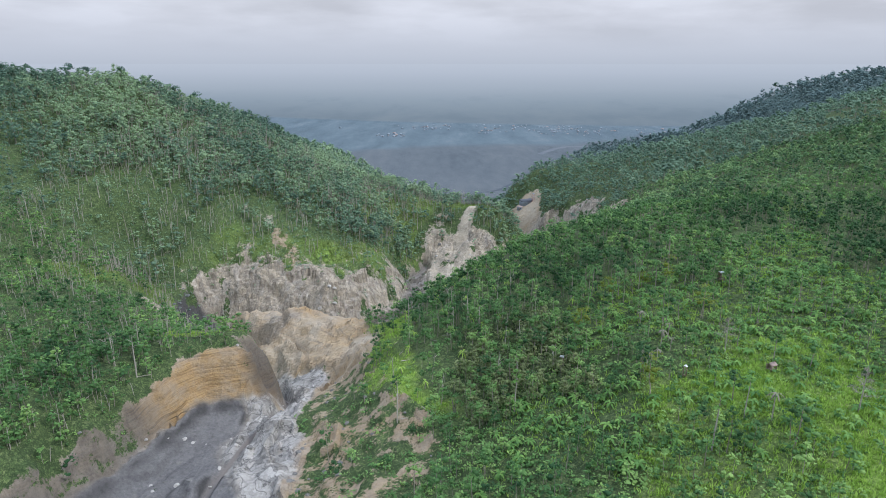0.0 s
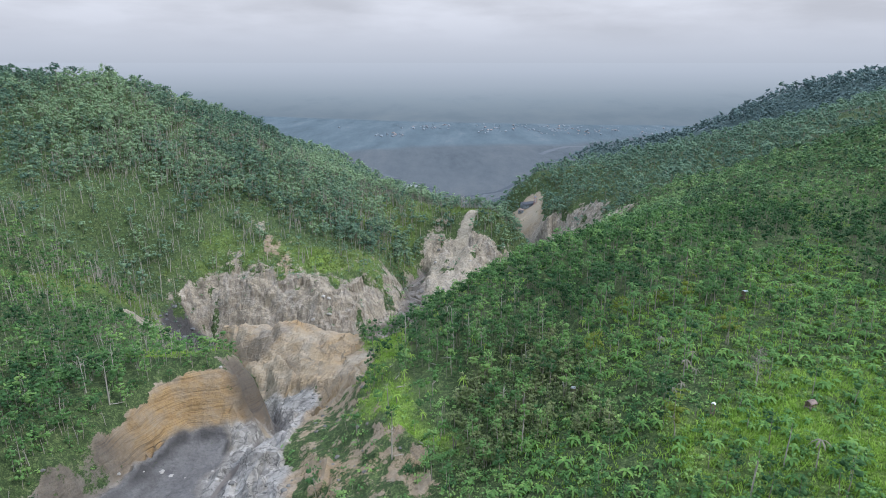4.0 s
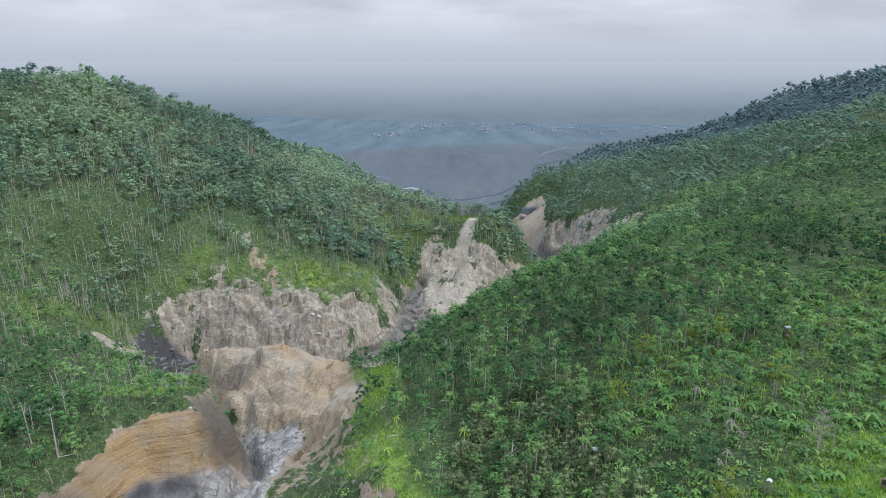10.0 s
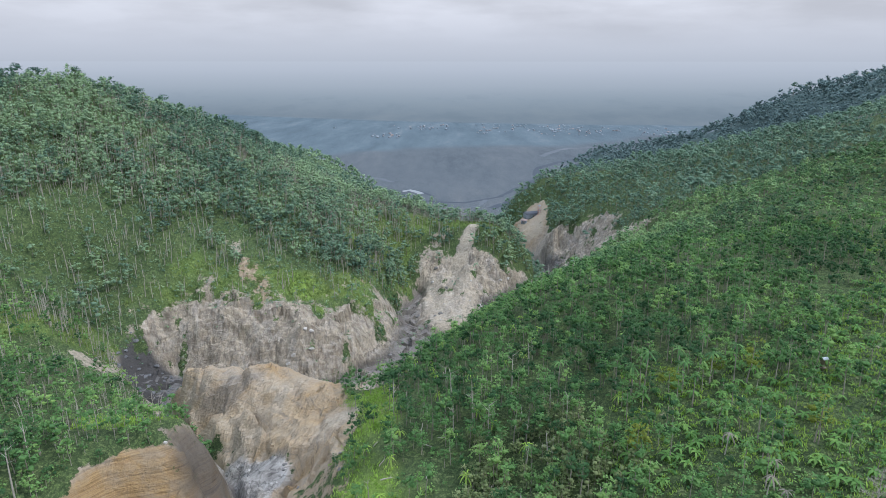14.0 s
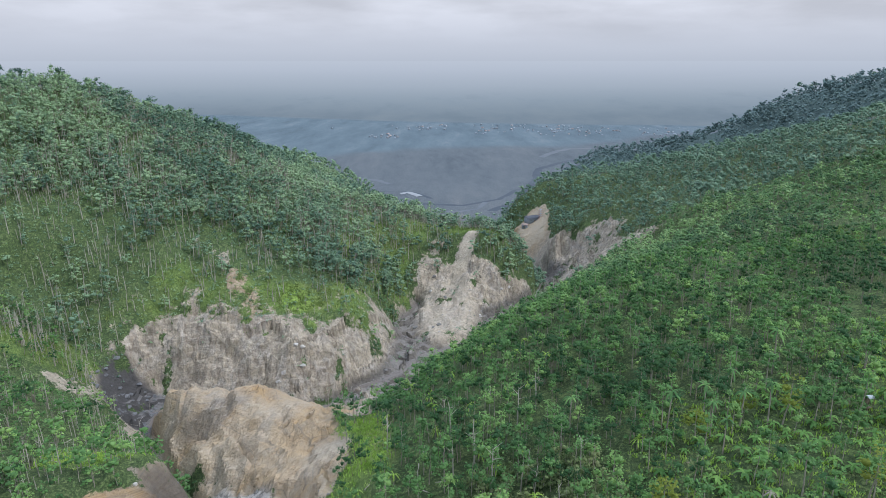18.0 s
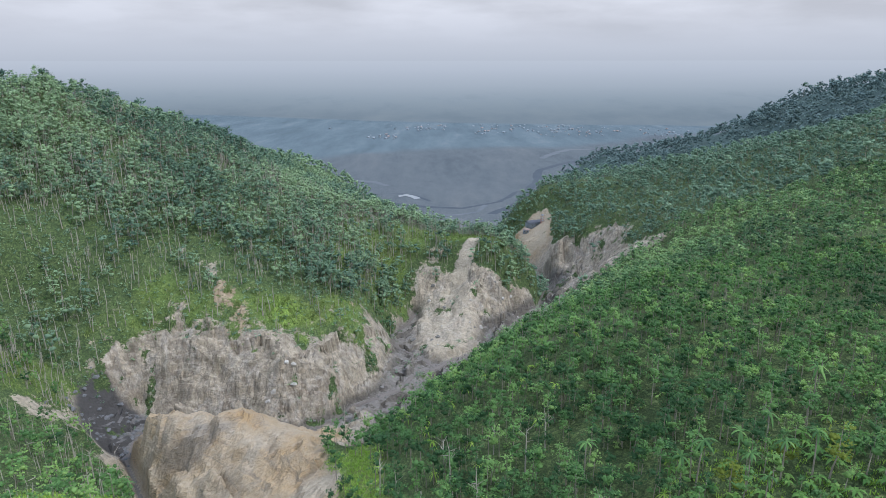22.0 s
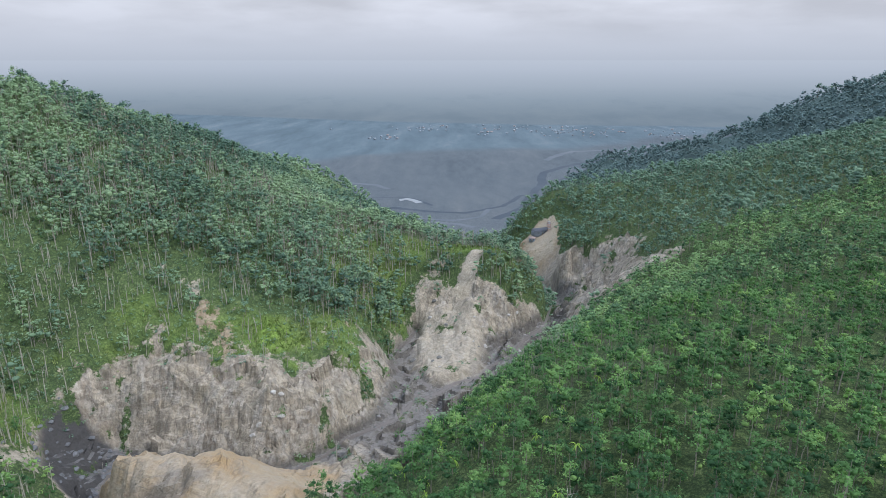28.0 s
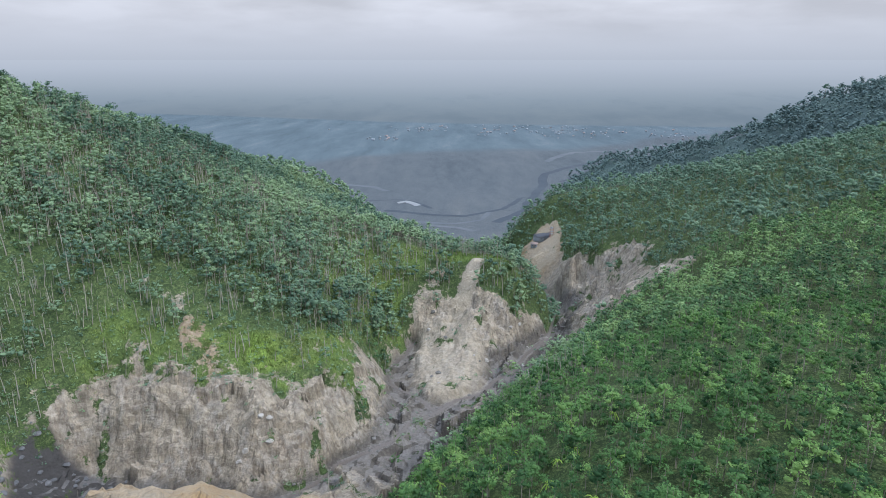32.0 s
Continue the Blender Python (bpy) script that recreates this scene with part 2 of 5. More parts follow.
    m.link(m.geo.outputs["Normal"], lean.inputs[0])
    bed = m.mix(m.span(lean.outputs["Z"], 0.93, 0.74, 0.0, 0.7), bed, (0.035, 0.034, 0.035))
    white = m.mix(m.span(vor.outputs["Distance"], 0.0, 0.045, 0.75, 0.0), white, (0.07, 0.068, 0.066))
    stone = m.mix(slab, rock, white)
    stone = m.mix(ochre, stone, sandy)
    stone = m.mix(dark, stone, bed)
    silt = m.mix(m.span(fine, 0.3, 0.7), (0.13, 0.12, 0.115), (0.22, 0.20, 0.185))
    stone = m.mix(m.attr("flow"), stone, silt)
    pale = m.mix(m.span(fine, 0.3, 0.7), (0.35, 0.305, 0.235), (0.54, 0.485, 0.39))
    stone = m.mix(slide, stone, pale)
    edge = m.math("ADD", bare, m.span(mid, 0.25, 0.75, -0.55, 0.55))
    edge = m.math("ADD", edge, m.span(fine, 0.3, 0.7, -0.2, 0.2))
    col = m.mix(m.span(edge, 0.42, 0.58), veg, stone)
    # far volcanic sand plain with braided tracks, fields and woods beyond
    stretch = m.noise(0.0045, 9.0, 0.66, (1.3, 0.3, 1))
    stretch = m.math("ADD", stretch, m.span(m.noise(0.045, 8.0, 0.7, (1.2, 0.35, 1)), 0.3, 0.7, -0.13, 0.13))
    # blue-grey haze is put into the sand and field colours themselves
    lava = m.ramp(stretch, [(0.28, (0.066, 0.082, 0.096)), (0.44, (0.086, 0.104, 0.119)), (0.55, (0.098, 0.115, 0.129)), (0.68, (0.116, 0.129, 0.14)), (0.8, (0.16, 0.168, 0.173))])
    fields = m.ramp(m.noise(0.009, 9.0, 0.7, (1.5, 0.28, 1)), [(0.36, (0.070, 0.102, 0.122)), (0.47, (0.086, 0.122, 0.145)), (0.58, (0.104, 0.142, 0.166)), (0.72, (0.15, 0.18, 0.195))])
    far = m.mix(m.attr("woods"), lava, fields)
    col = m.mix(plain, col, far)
    hgt = m.math("ADD", m.math("ADD", m.math("MULTIPLY", mid, 1.0), m.math("MULTIPLY", fine, 0.5)), m.math("MULTIPLY", grain, 0.3))
    hgt = m.math("ADD", hgt, m.math("MULTIPLY", m.math("MULTIPLY", strata, bare), 1.6))
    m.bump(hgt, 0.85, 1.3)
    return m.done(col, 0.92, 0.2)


M_GROUND = ground_material()


def plain_stone(name, a, b, rough=0.85, scale=0.8):
    m = Mat(name)
    v = m.noise(scale, 8.0, 0.62)
    obj = m.n("ShaderNodeObjectInfo")
    col = m.mix(m.span(v, 0.3, 0.7), a, b)
    col = m.mix(m.math("MULTIPLY", obj.outputs["Random"], 0.5), col, b)
    m.bump(v, 0.6, 0.3)
    return m.done(col, rough, 0.3)


M_BOULDER = plain_stone("grey_boulder", (0.09, 0.088, 0.085), (0.20, 0.196, 0.188))
M_PALE_ROCK = plain_stone("pale_rock", (0.27, 0.26, 0.24), (0.46, 0.445, 0.42))
M_DARK_ROCK = plain_stone("dark_wet_rock", (0.06, 0.065, 0.072), (0.16, 0.165, 0.175), 0.6)


# ---------------------------------------------------------------- landforms
# Break lines of the relief: streams, rims, crests, each a run of (x, y, z)
LINES = {
    "near_stream": [(-78, -150, 164), (-84, 60, 161), (-82, 130, 161), (-78, 182, 162), (-75, 206, 162.5), (-71, 230, 160), (-68, 247, 153), (-71, 262, 149), (-82, 285, 139), (-112, 318, 132), (-142, 362, 129), (-148, 388, 126)],
    "river": [(-148, 386, 126), (-134, 393, 125.6), (-118, 388, 125.4), (-100, 391, 125.2), (-84, 385, 125), (-66, 388, 125), (-53, 400, 124.6), (-46, 413, 124.3), (-33, 424, 124), (-21, 434, 123.7), (-14, 450, 123.3), (0, 461, 123), (11, 475, 122.5), (25, 482, 122), (34, 498, 121.5), (48, 512, 121), (58, 536, 120.5), (77, 563, 120), (98, 640, 114), (75, 740, 106), (20, 900, 98)],
    "side_stream": [(0, 461, 123), (-10, 476, 123.2), (-26, 490, 123.3), (-31, 508, 123.6), (-20, 530, 123.8), (-16, 544, 124)],
    "west_gully": [(-150, 388, 128), (-166, 393, 142), (-190, 402, 160), (-225, 425, 186)],
    "cliff_foot": [(-152, 404, 130), (-126, 403, 130), (-97, 399, 130), (-70, 397, 130), (-46, 408, 129), (-36, 432, 128), (-24, 462, 126)],
    "cliff_mid": [(-155, 411, 152), (-127, 411, 151), (-104, 409, 151), (-79, 404, 152), (-60, 414, 149), (-47, 446, 148)],
    "cliff_rim": [(-174, 403, 160), (-156, 426, 170), (-138, 430, 173), (-121, 434, 177), (-99, 432, 168), (-70, 434, 161), (-54, 442, 158), (-48, 470, 157), (-46, 496, 154), (-36, 532, 150), (-30, 550, 152)],
    "strip_west": [(-18, 549, 139), (-15, 562, 157), (-13, 574, 171)],
    "strip_east": [(36, 546, 142), (42, 556, 154), (48, 568, 167)],
    "strip": [(12, 550, 138), (19, 562, 157), (26, 573, 173)],
    "spur_nose": [(-8, 548, 134), (4, 545, 136), (28, 541, 143), (44, 546, 148), (60, 570, 146)],
    "spur_foot": [(-14, 522, 125), (8, 508, 123), (30, 510, 123), (56, 545, 122)],
    "saddle_crest": [(-134, 700, 188), (-77, 688, 172), (-20, 640, 170), (10, 600, 173), (26, 574, 173.5), (52, 576, 168), (66, 585, 157), (78, 589, 144)],
    "west_crest": [(-640, 560, 330), (-460, 585, 294), (-345, 610, 281), (-303, 622, 284), (-262, 640, 263), (-229, 655, 250), (-176, 682, 228), (-134, 700, 184)],
    "west_slope": [(-420, 480, 262), (-300, 470, 240), (-236, 432, 214), (-180, 452, 205), (-128, 480, 201), (-70, 520, 184), (-20, 585, 172)],
    "west_bench": [(-294, 410, 224), (-231, 330, 190), (-190, 350, 184), (-169, 335, 168), (-150, 300, 180)],
    "terrace_lip": [(-147, 60, 180), (-137, 140, 180), (-127, 170, 180), (-120, 190, 180), (-114, 206, 180), (-110, 221, 180.5), (-106, 233, 181), (-98, 240, 182), (-88, 243, 182), (-81, 247, 180), (-79, 258, 176)],
    "terrace_foot": [(-142, 60, 164), (-133, 140, 164), (-123, 173, 165), (-116, 189, 165.5), (-110.5, 204, 166), (-106.5, 217, 166.5), (-102.5, 229, 167), (-97, 235.5, 167.5), (-87, 238.5, 168), (-78, 242, 166), (-74, 252, 160)],
    "terrace": [(-330, 60, 225), (-240, 160, 205), (-180, 200, 192), (-150, 224, 185), (-122, 254, 185), (-106, 256, 185), (-96, 262, 185), (-86, 262, 183)],
    "terrace_back": [(-88, 270, 174), (-102, 282, 168), (-112, 296, 155), (-135, 318, 158), (-160, 358, 152)],
    "mound_crest": [(-136, 354, 142), (-123, 350, 160), (-108, 338, 161), (-106, 352, 159), (-87, 338, 163), (-84, 354, 158), (-61, 330, 165), (-44, 320, 169)],
    "mound_front": [(-118, 324, 146), (-96, 311, 149), (-82, 299, 150), (-70, 291, 152), (-62, 300, 157), (-57, 283, 159), (-50, 268, 160)],
    "mound_back": [(-120, 384, 129), (-80, 380, 130), (-50, 382, 132)],
    "bank": [(-62, 176, 168), (-56, 192, 169.5), (-65, 214, 169), (-62, 231, 168), (-47, 190, 170), (-53, 229, 169), (-38, 233, 173), (-40, 246, 171), (-46, 260, 163)],
    "bank_near": [(-40, 60, 183), (-36, 120, 183), (-32, 166, 178), (-23, 180, 181), (-60, 120, 166)],
    "east_edge": [(-2, 168, 186), (-14, 205, 190), (-22, 250, 188), (-28, 288, 176), (-8, 322, 176), (16, 366, 170), (38, 404, 167), (64, 440, 163), (92, 472, 162), (120, 500, 172), (150, 512, 185)],
    "east_foot": [(-34, 330, 150), (-10, 374, 138), (18, 428, 133), (50, 478, 128), (82, 532, 128)],
    "east_flank": [(40, 60, 196), (32, 120, 198), (32, 156, 201), (18, 200, 197), (12, 246, 198), (12, 290, 198), (34, 340, 195), (66, 385, 190), (100, 425, 186), (150, 470, 192)],
    "east_crest": [(100, 60, 208), (65, 134, 208), (60, 170, 213), (50, 215, 212), (48, 262, 210), (58, 312, 213), (88, 365, 206), (120, 405, 201), (164, 420, 211), (205, 460, 219)],
    "east_slope": [(190, 60, 226), (110, 172, 221), (130, 240, 224), (140, 320, 222), (191, 315, 226), (255, 465, 229), (330, 600, 238), (410, 600, 266), (700, 640, 330)],
    "gorge_wall": [(96, 596, 126), (98, 572, 132), (112, 548, 150), (130, 536, 168), (149, 527, 184), (165, 518, 196)],
    "gorge_rim": [(108, 650, 152), (130, 648, 160), (150, 630, 167), (172, 590, 186), (190, 552, 200), (230, 530, 210)],
    "quarry": [(70, 722, 127), (82, 742, 133), (86, 716, 130), (94, 745, 137), (104, 747, 140), (115, 739, 151), (118, 700, 150)],
    "east_wood": [(58, 775, 130), (86, 788, 154), (116, 796, 173), (150, 802, 179), (185, 805, 177), (235, 775, 195), (300, 720, 219)],
    "far_east": [(235, 1238, 112), (285, 1245, 139), (400, 1250, 146), (500, 1255, 158), (560, 1180, 215), (565, 1105, 252), (680, 1120, 268), (900, 1150, 275), (1300, 1200, 300)],
    "far_east_foot": [(110, 900, 100), (150, 1000, 99), (200, 1200, 97), (300, 1340, 96), (480, 1400, 96), (800, 1450, 96)],
    "north_foot": [(60, 850, 100), (-50, 870, 100), (-90, 960, 99), (-160, 1010, 99), (-300, 1030, 102), (-600, 1030, 120)],
    "north_knoll": [(-260, 830, 196), (-210, 880, 188), (-168, 890, 183), (-122, 875, 170), (-82, 850, 152)],
    "east_hollow": [(260, 900, 150), (360, 1000, 150), (460, 900, 205)],
    "slit_west": [(-79, 250, 163), (-80, 266, 163), (-92, 284, 152)],
    "slit_east": [(-60, 236, 163), (-61, 256, 161), (-66, 274, 155)],
    "gorge_foot": [(104, 604, 121), (120, 621, 132), (112, 645, 132)],
    "plain": [(-48, 1116, 96), (300, 1400, 94), (-162, 2026, 87), (499, 2615, 62), (-600, 1500, 96), (1600, 1900, 90)],
}


def run(line, step):
    """Evenly spaced places along a break line."""
    out = []
    for a, b in zip(line[:-1], line[1:]):
        n = max(1, int(math.dist(a[:2], b[:2]) / step))
        out += [[a[k] + (b[k] - a[k]) * i / n for k in range(3)] for i in range(n)]
    return out + [list(line[-1])]


_knots = np.array([p for k, l in LINES.items() for p in run(l, 400 if k == "plain" else 14 if max(abs(q[0]) for q in l) < 260 and l[0][1] < 620 else 45)])
# drop near twins so that lines which share a place agree
_keep = []
for i, p in enumerate(_knots):
    if all((p[0] - _knots[j][0]) ** 2 + (p[1] - _knots[j][1]) ** 2 > 9 for j in _keep):
        _keep.append(i)
_knots = _knots[_keep]
_kx, _ky, _kz = _knots.T
_d = np.hypot(_kx[:, None] - _kx, _ky[:, None] - _ky)
_n = len(_knots)
_sys = np.block([[-_d - np.eye(_n) * 0.6, np.ones((_n, 1))], [np.ones((1, _n)), np.zeros((1, 1))]])
_coef = np.linalg.solve(_sys, np.r_[_kz, 0.0])


def hashed(ix, iy, seed):
    v = np.sin(ix * 127.1 + iy * 311.7 + seed * 74.7) * 43758.5453
    return v - np.floor(v)


def vnoise(x, y, seed):
    """Smooth value noise, -1 to 1."""
    ix, iy = np.floor(x), np.floor(y)
    fx, fy = x - ix, y - iy
    fx, fy = fx * fx * (3 - 2 * fx), fy * fy * (3 - 2 * fy)
    a, b = hashed(ix, iy, seed), hashed(ix + 1, iy, seed)
    c, d = hashed(ix, iy + 1, seed), hashed(ix + 1, iy + 1, seed)
    return 2 * (a + (b - a) * fx + (c - a + (a - b - c + d) * fx) * fy) - 1


def fractal(x, y, size, seed, octaves=4):
    return sum(vnoise(x / size * 2**k, y / size * 2**k, seed + k) / 2**k for k in range(octaves)) / 1.6


def smooth(v, a, b):
    s = np.clip((v - a) / (b - a), 0, 1)
    return s * s * (3 - 2 * s)


def inside(x, y, poly, ragged=4.0, soft=4.0):
    """1 inside a plan outline, 0 outside, with a ragged edge."""
    x, y = (x + fractal(x, y, 14, 61) * ragged + fractal(x, y, 34, 65) * ragged * 1.6,
            y + fractal(x, y, 14, 71) * ragged + fractal(x, y, 34, 75) * ragged * 1.6)
    sign, dist = np.zeros(x.shape, bool), np.full(x.shape, 1e9)
    for (ax, ay), (bx, by) in zip(poly, poly[1:] + poly[:1]):
        hit = ((ay > y) != (by > y)) & (x < (bx - ax) * (y - ay) / (by - ay + 1e-12) + ax)
        sign ^= hit
        t = np.clip(((x - ax) * (bx - ax) + (y - ay) * (by - ay)) / ((bx - ax) ** 2 + (by - ay) ** 2), 0, 1)
        dist = np.minimum(dist, np.hypot(x - ax - t * (bx - ax), y - ay - t * (by - ay)))
    return smooth(np.where(sign, dist, -dist), -soft / 2, soft / 2)


CLIFF = [(-170, 396), (-162, 412), (-152, 424), (-142, 440), (-134, 430), (-122, 447), (-110, 443), (-98, 426), (-84, 424), (-66, 430), (-52, 446), (-44, 466), (-36, 484), (-30, 500), (-26, 524), (-20, 544), (-10, 556),
         (0, 562), (8, 556), (16, 556), (24, 562), (38, 556), (52, 552), (66, 572), (78, 575), (92, 600), (100, 662), (118, 660), (148, 644), (166, 622), (162, 598), (142, 578), (148, 552), (160, 524), (152, 516), (118, 538), (90, 540), (40, 484), (14, 432), (-6, 376), (-26, 326),
         (-100, 330), (-138, 350), (-170, 360), (-180, 380)]
MOUND = [(-140, 364), (-132, 348), (-122, 328), (-112, 316), (-96, 306), (-80, 296), (-68, 290), (-56, 284), (-46, 270), (-40, 250), (-33, 250), (-32, 285), (-38, 320), (-36, 350), (-44, 384), (-95, 382), (-128, 382)]
SLAB = [(-92, 294), (-82, 272), (-75, 248), (-60, 240), (-54, 254), (-57, 274), (-68, 288), (-80, 296)]
BED = [(-144, -140), (-132, 140), (-122, 174), (-110, 205), (-102, 231), (-96, 236), (-78, 243), (-74, 262), (-58, 264), (-54, 234), (-56, 214), (-46, 196), (-46, 170), (-54, 140), (-54, -140)]
BANK = [(-56, 264), (-40, 262), (-33, 246), (-24, 224), (-10, 192), (0, 168), (-14, 130), (-30, -140), (-60, -140), (-50, 190)]
FAN = [(-12, 548), (24, 548), (30, 520), (24, 490), (14, 472), (-4, 474), (-14, 500)]
OCHRE = [(-146, 20), (-138, 142), (-128, 172), (-121, 192), (-115, 208), (-111, 223), (-107, 236), (-99, 243), (-88, 247), (-80, 250), (-78, 262), (-72, 262), (-73, 250), (-78, 240), (-87, 236), (-97, 233), (-101, 228), (-105, 216), (-109, 203), (-114, 188), (-121, 172), (-132, 140), (-140, 20)]
APRON = [(-98, 304), (-86, 280), (-77, 262), (-72, 244), (-58, 238), (-40, 250), (-40, 272), (-52, 290), (-70, 298), (-80, 300)]
DARK_STREAK = [(-114, 330), (-92, 322), (-80, 331), (-98, 341)]
DARK_END = [(-88, 252), (-82, 243), (-76, 240), (-70, 252), (-74, 266), (-84, 268)]
GULLY = [(-182, 392), (-166, 400), (-140, 396), (-128, 372), (-140, 352), (-160, 356)]
ASH = [(-142, 20), (-132, 140), (-121, 174), (-109, 204), (-101, 231), (-96, 236), (-86, 240), (-78, 232), (-77, 222), (-83, 211), (-78, 196), (-66, 176), (-62, 150), (-66, 20)]
QUARRY = [(64, 712), (72, 733), (84, 748), (98, 757), (108, 757), (118, 747), (120, 736), (112, 716), (112, 690), (120, 655), (96, 652), (82, 690)]
STRIP = [(4, 543), (14, 541), (22, 553), (29, 565), (33, 577), (25, 578), (19, 569), (11, 557)]
QUARRY_FLOOR = [(84, 705), (86, 742), (96, 756), (112, 760), (118, 742), (108, 700)]
SCARP = [(-134, 452), (-129, 446), (-123, 452), (-125, 459), (-130, 460)]
SCARS = [[(-90, 404), (-74, 403), (-72, 413), (-86, 416)], [(-150, 458), (-147, 452), (-145, 458), (-147, 466)], [(-62, 452), (-59, 449), (-60, 462), (-63, 463)], [(-40, 462), (-38, 461), (-45, 494), (-47, 493)], [(-172, 345), (-158, 340), (-150, 352), (-166, 362)]]
LUSH = [[(40, 142), (54, 148), (71, 159), (89, 179), (105, 190), (114, 182), (114, 161), (170, 110), (150, 60), (40, 60)],
        [(-180, 402), (-160, 432), (-125, 450), (-80, 446), (-44, 486), (-36, 500), (-44, 440), (-100, 416), (-150, 414)],
        [(-122, 264), (-104, 260), (-86, 256), (-84, 266), (-98, 276), (-118, 274)], [(-38, 250), (-20, 205), (0, 180), (-8, 215), (-16, 260), (-26, 310), (-38, 330)],
        [(-230, 330), (-190, 330), (-165, 350), (-170, 385), (-200, 390)],
        [(-46, 500), (-30, 520), (-24, 556), (0, 566), (40, 566), (60, 574), (50, 590), (10, 596), (-30, 610), (-70, 580), (-80, 530)],
        [(-97, 428), (-94, 446), (-80, 452), (-70, 442), (-52, 446), (-58, 430), (-80, 424)]]


def facets(x, y, size, seed):
    """Broken slabs: each cell of an uneven net leans its own way. Returns the lift and a random tone per slab."""
    ix, iy = np.floor(x / size), np.floor(y / size)
    best, cx, cy, hx, hy = np.full(x.shape, 1e9), x * 0, y * 0, ix, iy
    for dx in (-1, 0, 1):
        for dy in (-1, 0, 1):
            jx, jy = ix + dx, iy + dy
            px, py = (jx + hashed(jx, jy, seed)) * size, (jy + hashed(jx, jy, seed + 5)) * size
            d = (x - px) ** 2 + ((y - py) * 1.5) ** 2
            near = d < best
            best = np.where(near, d, best)
            cx, cy, hx, hy = np.where(near, px, cx), np.where(near, py, cy), np.where(near, jx, hx), np.where(near, jy, hy)
    lean = (hashed(hx, hy, seed + 7) - 0.5) * (x - cx) + (hashed(hx, hy, seed + 9) - 0.5) * (y - cy)
    return lean * 1.1 + (hashed(hx, hy, seed + 11) - 0.5) * size * 0.28, hashed(hx, hy, seed + 13)


def near_line(x, y, line):
    """Distance in plan to a line and its height at the nearest place."""
    dist, z = np.full(x.shape, 1e9), np.zeros(x.shape)
    for (ax, ay, az), (bx, by, bz) in zip(line[:-1], line[1:]):
        t = np.clip(((x - ax) * (bx - ax) + (y - ay) * (by - ay)) / ((bx - ax) ** 2 + (by - ay) ** 2), 0, 1)
        d = np.hypot(x - ax - t * (bx - ax), y - ay - t * (by - ay))
        z = np.where(d < dist, az + t * (bz - az), z)
        dist = np.minimum(dist, d)
    return dist, z


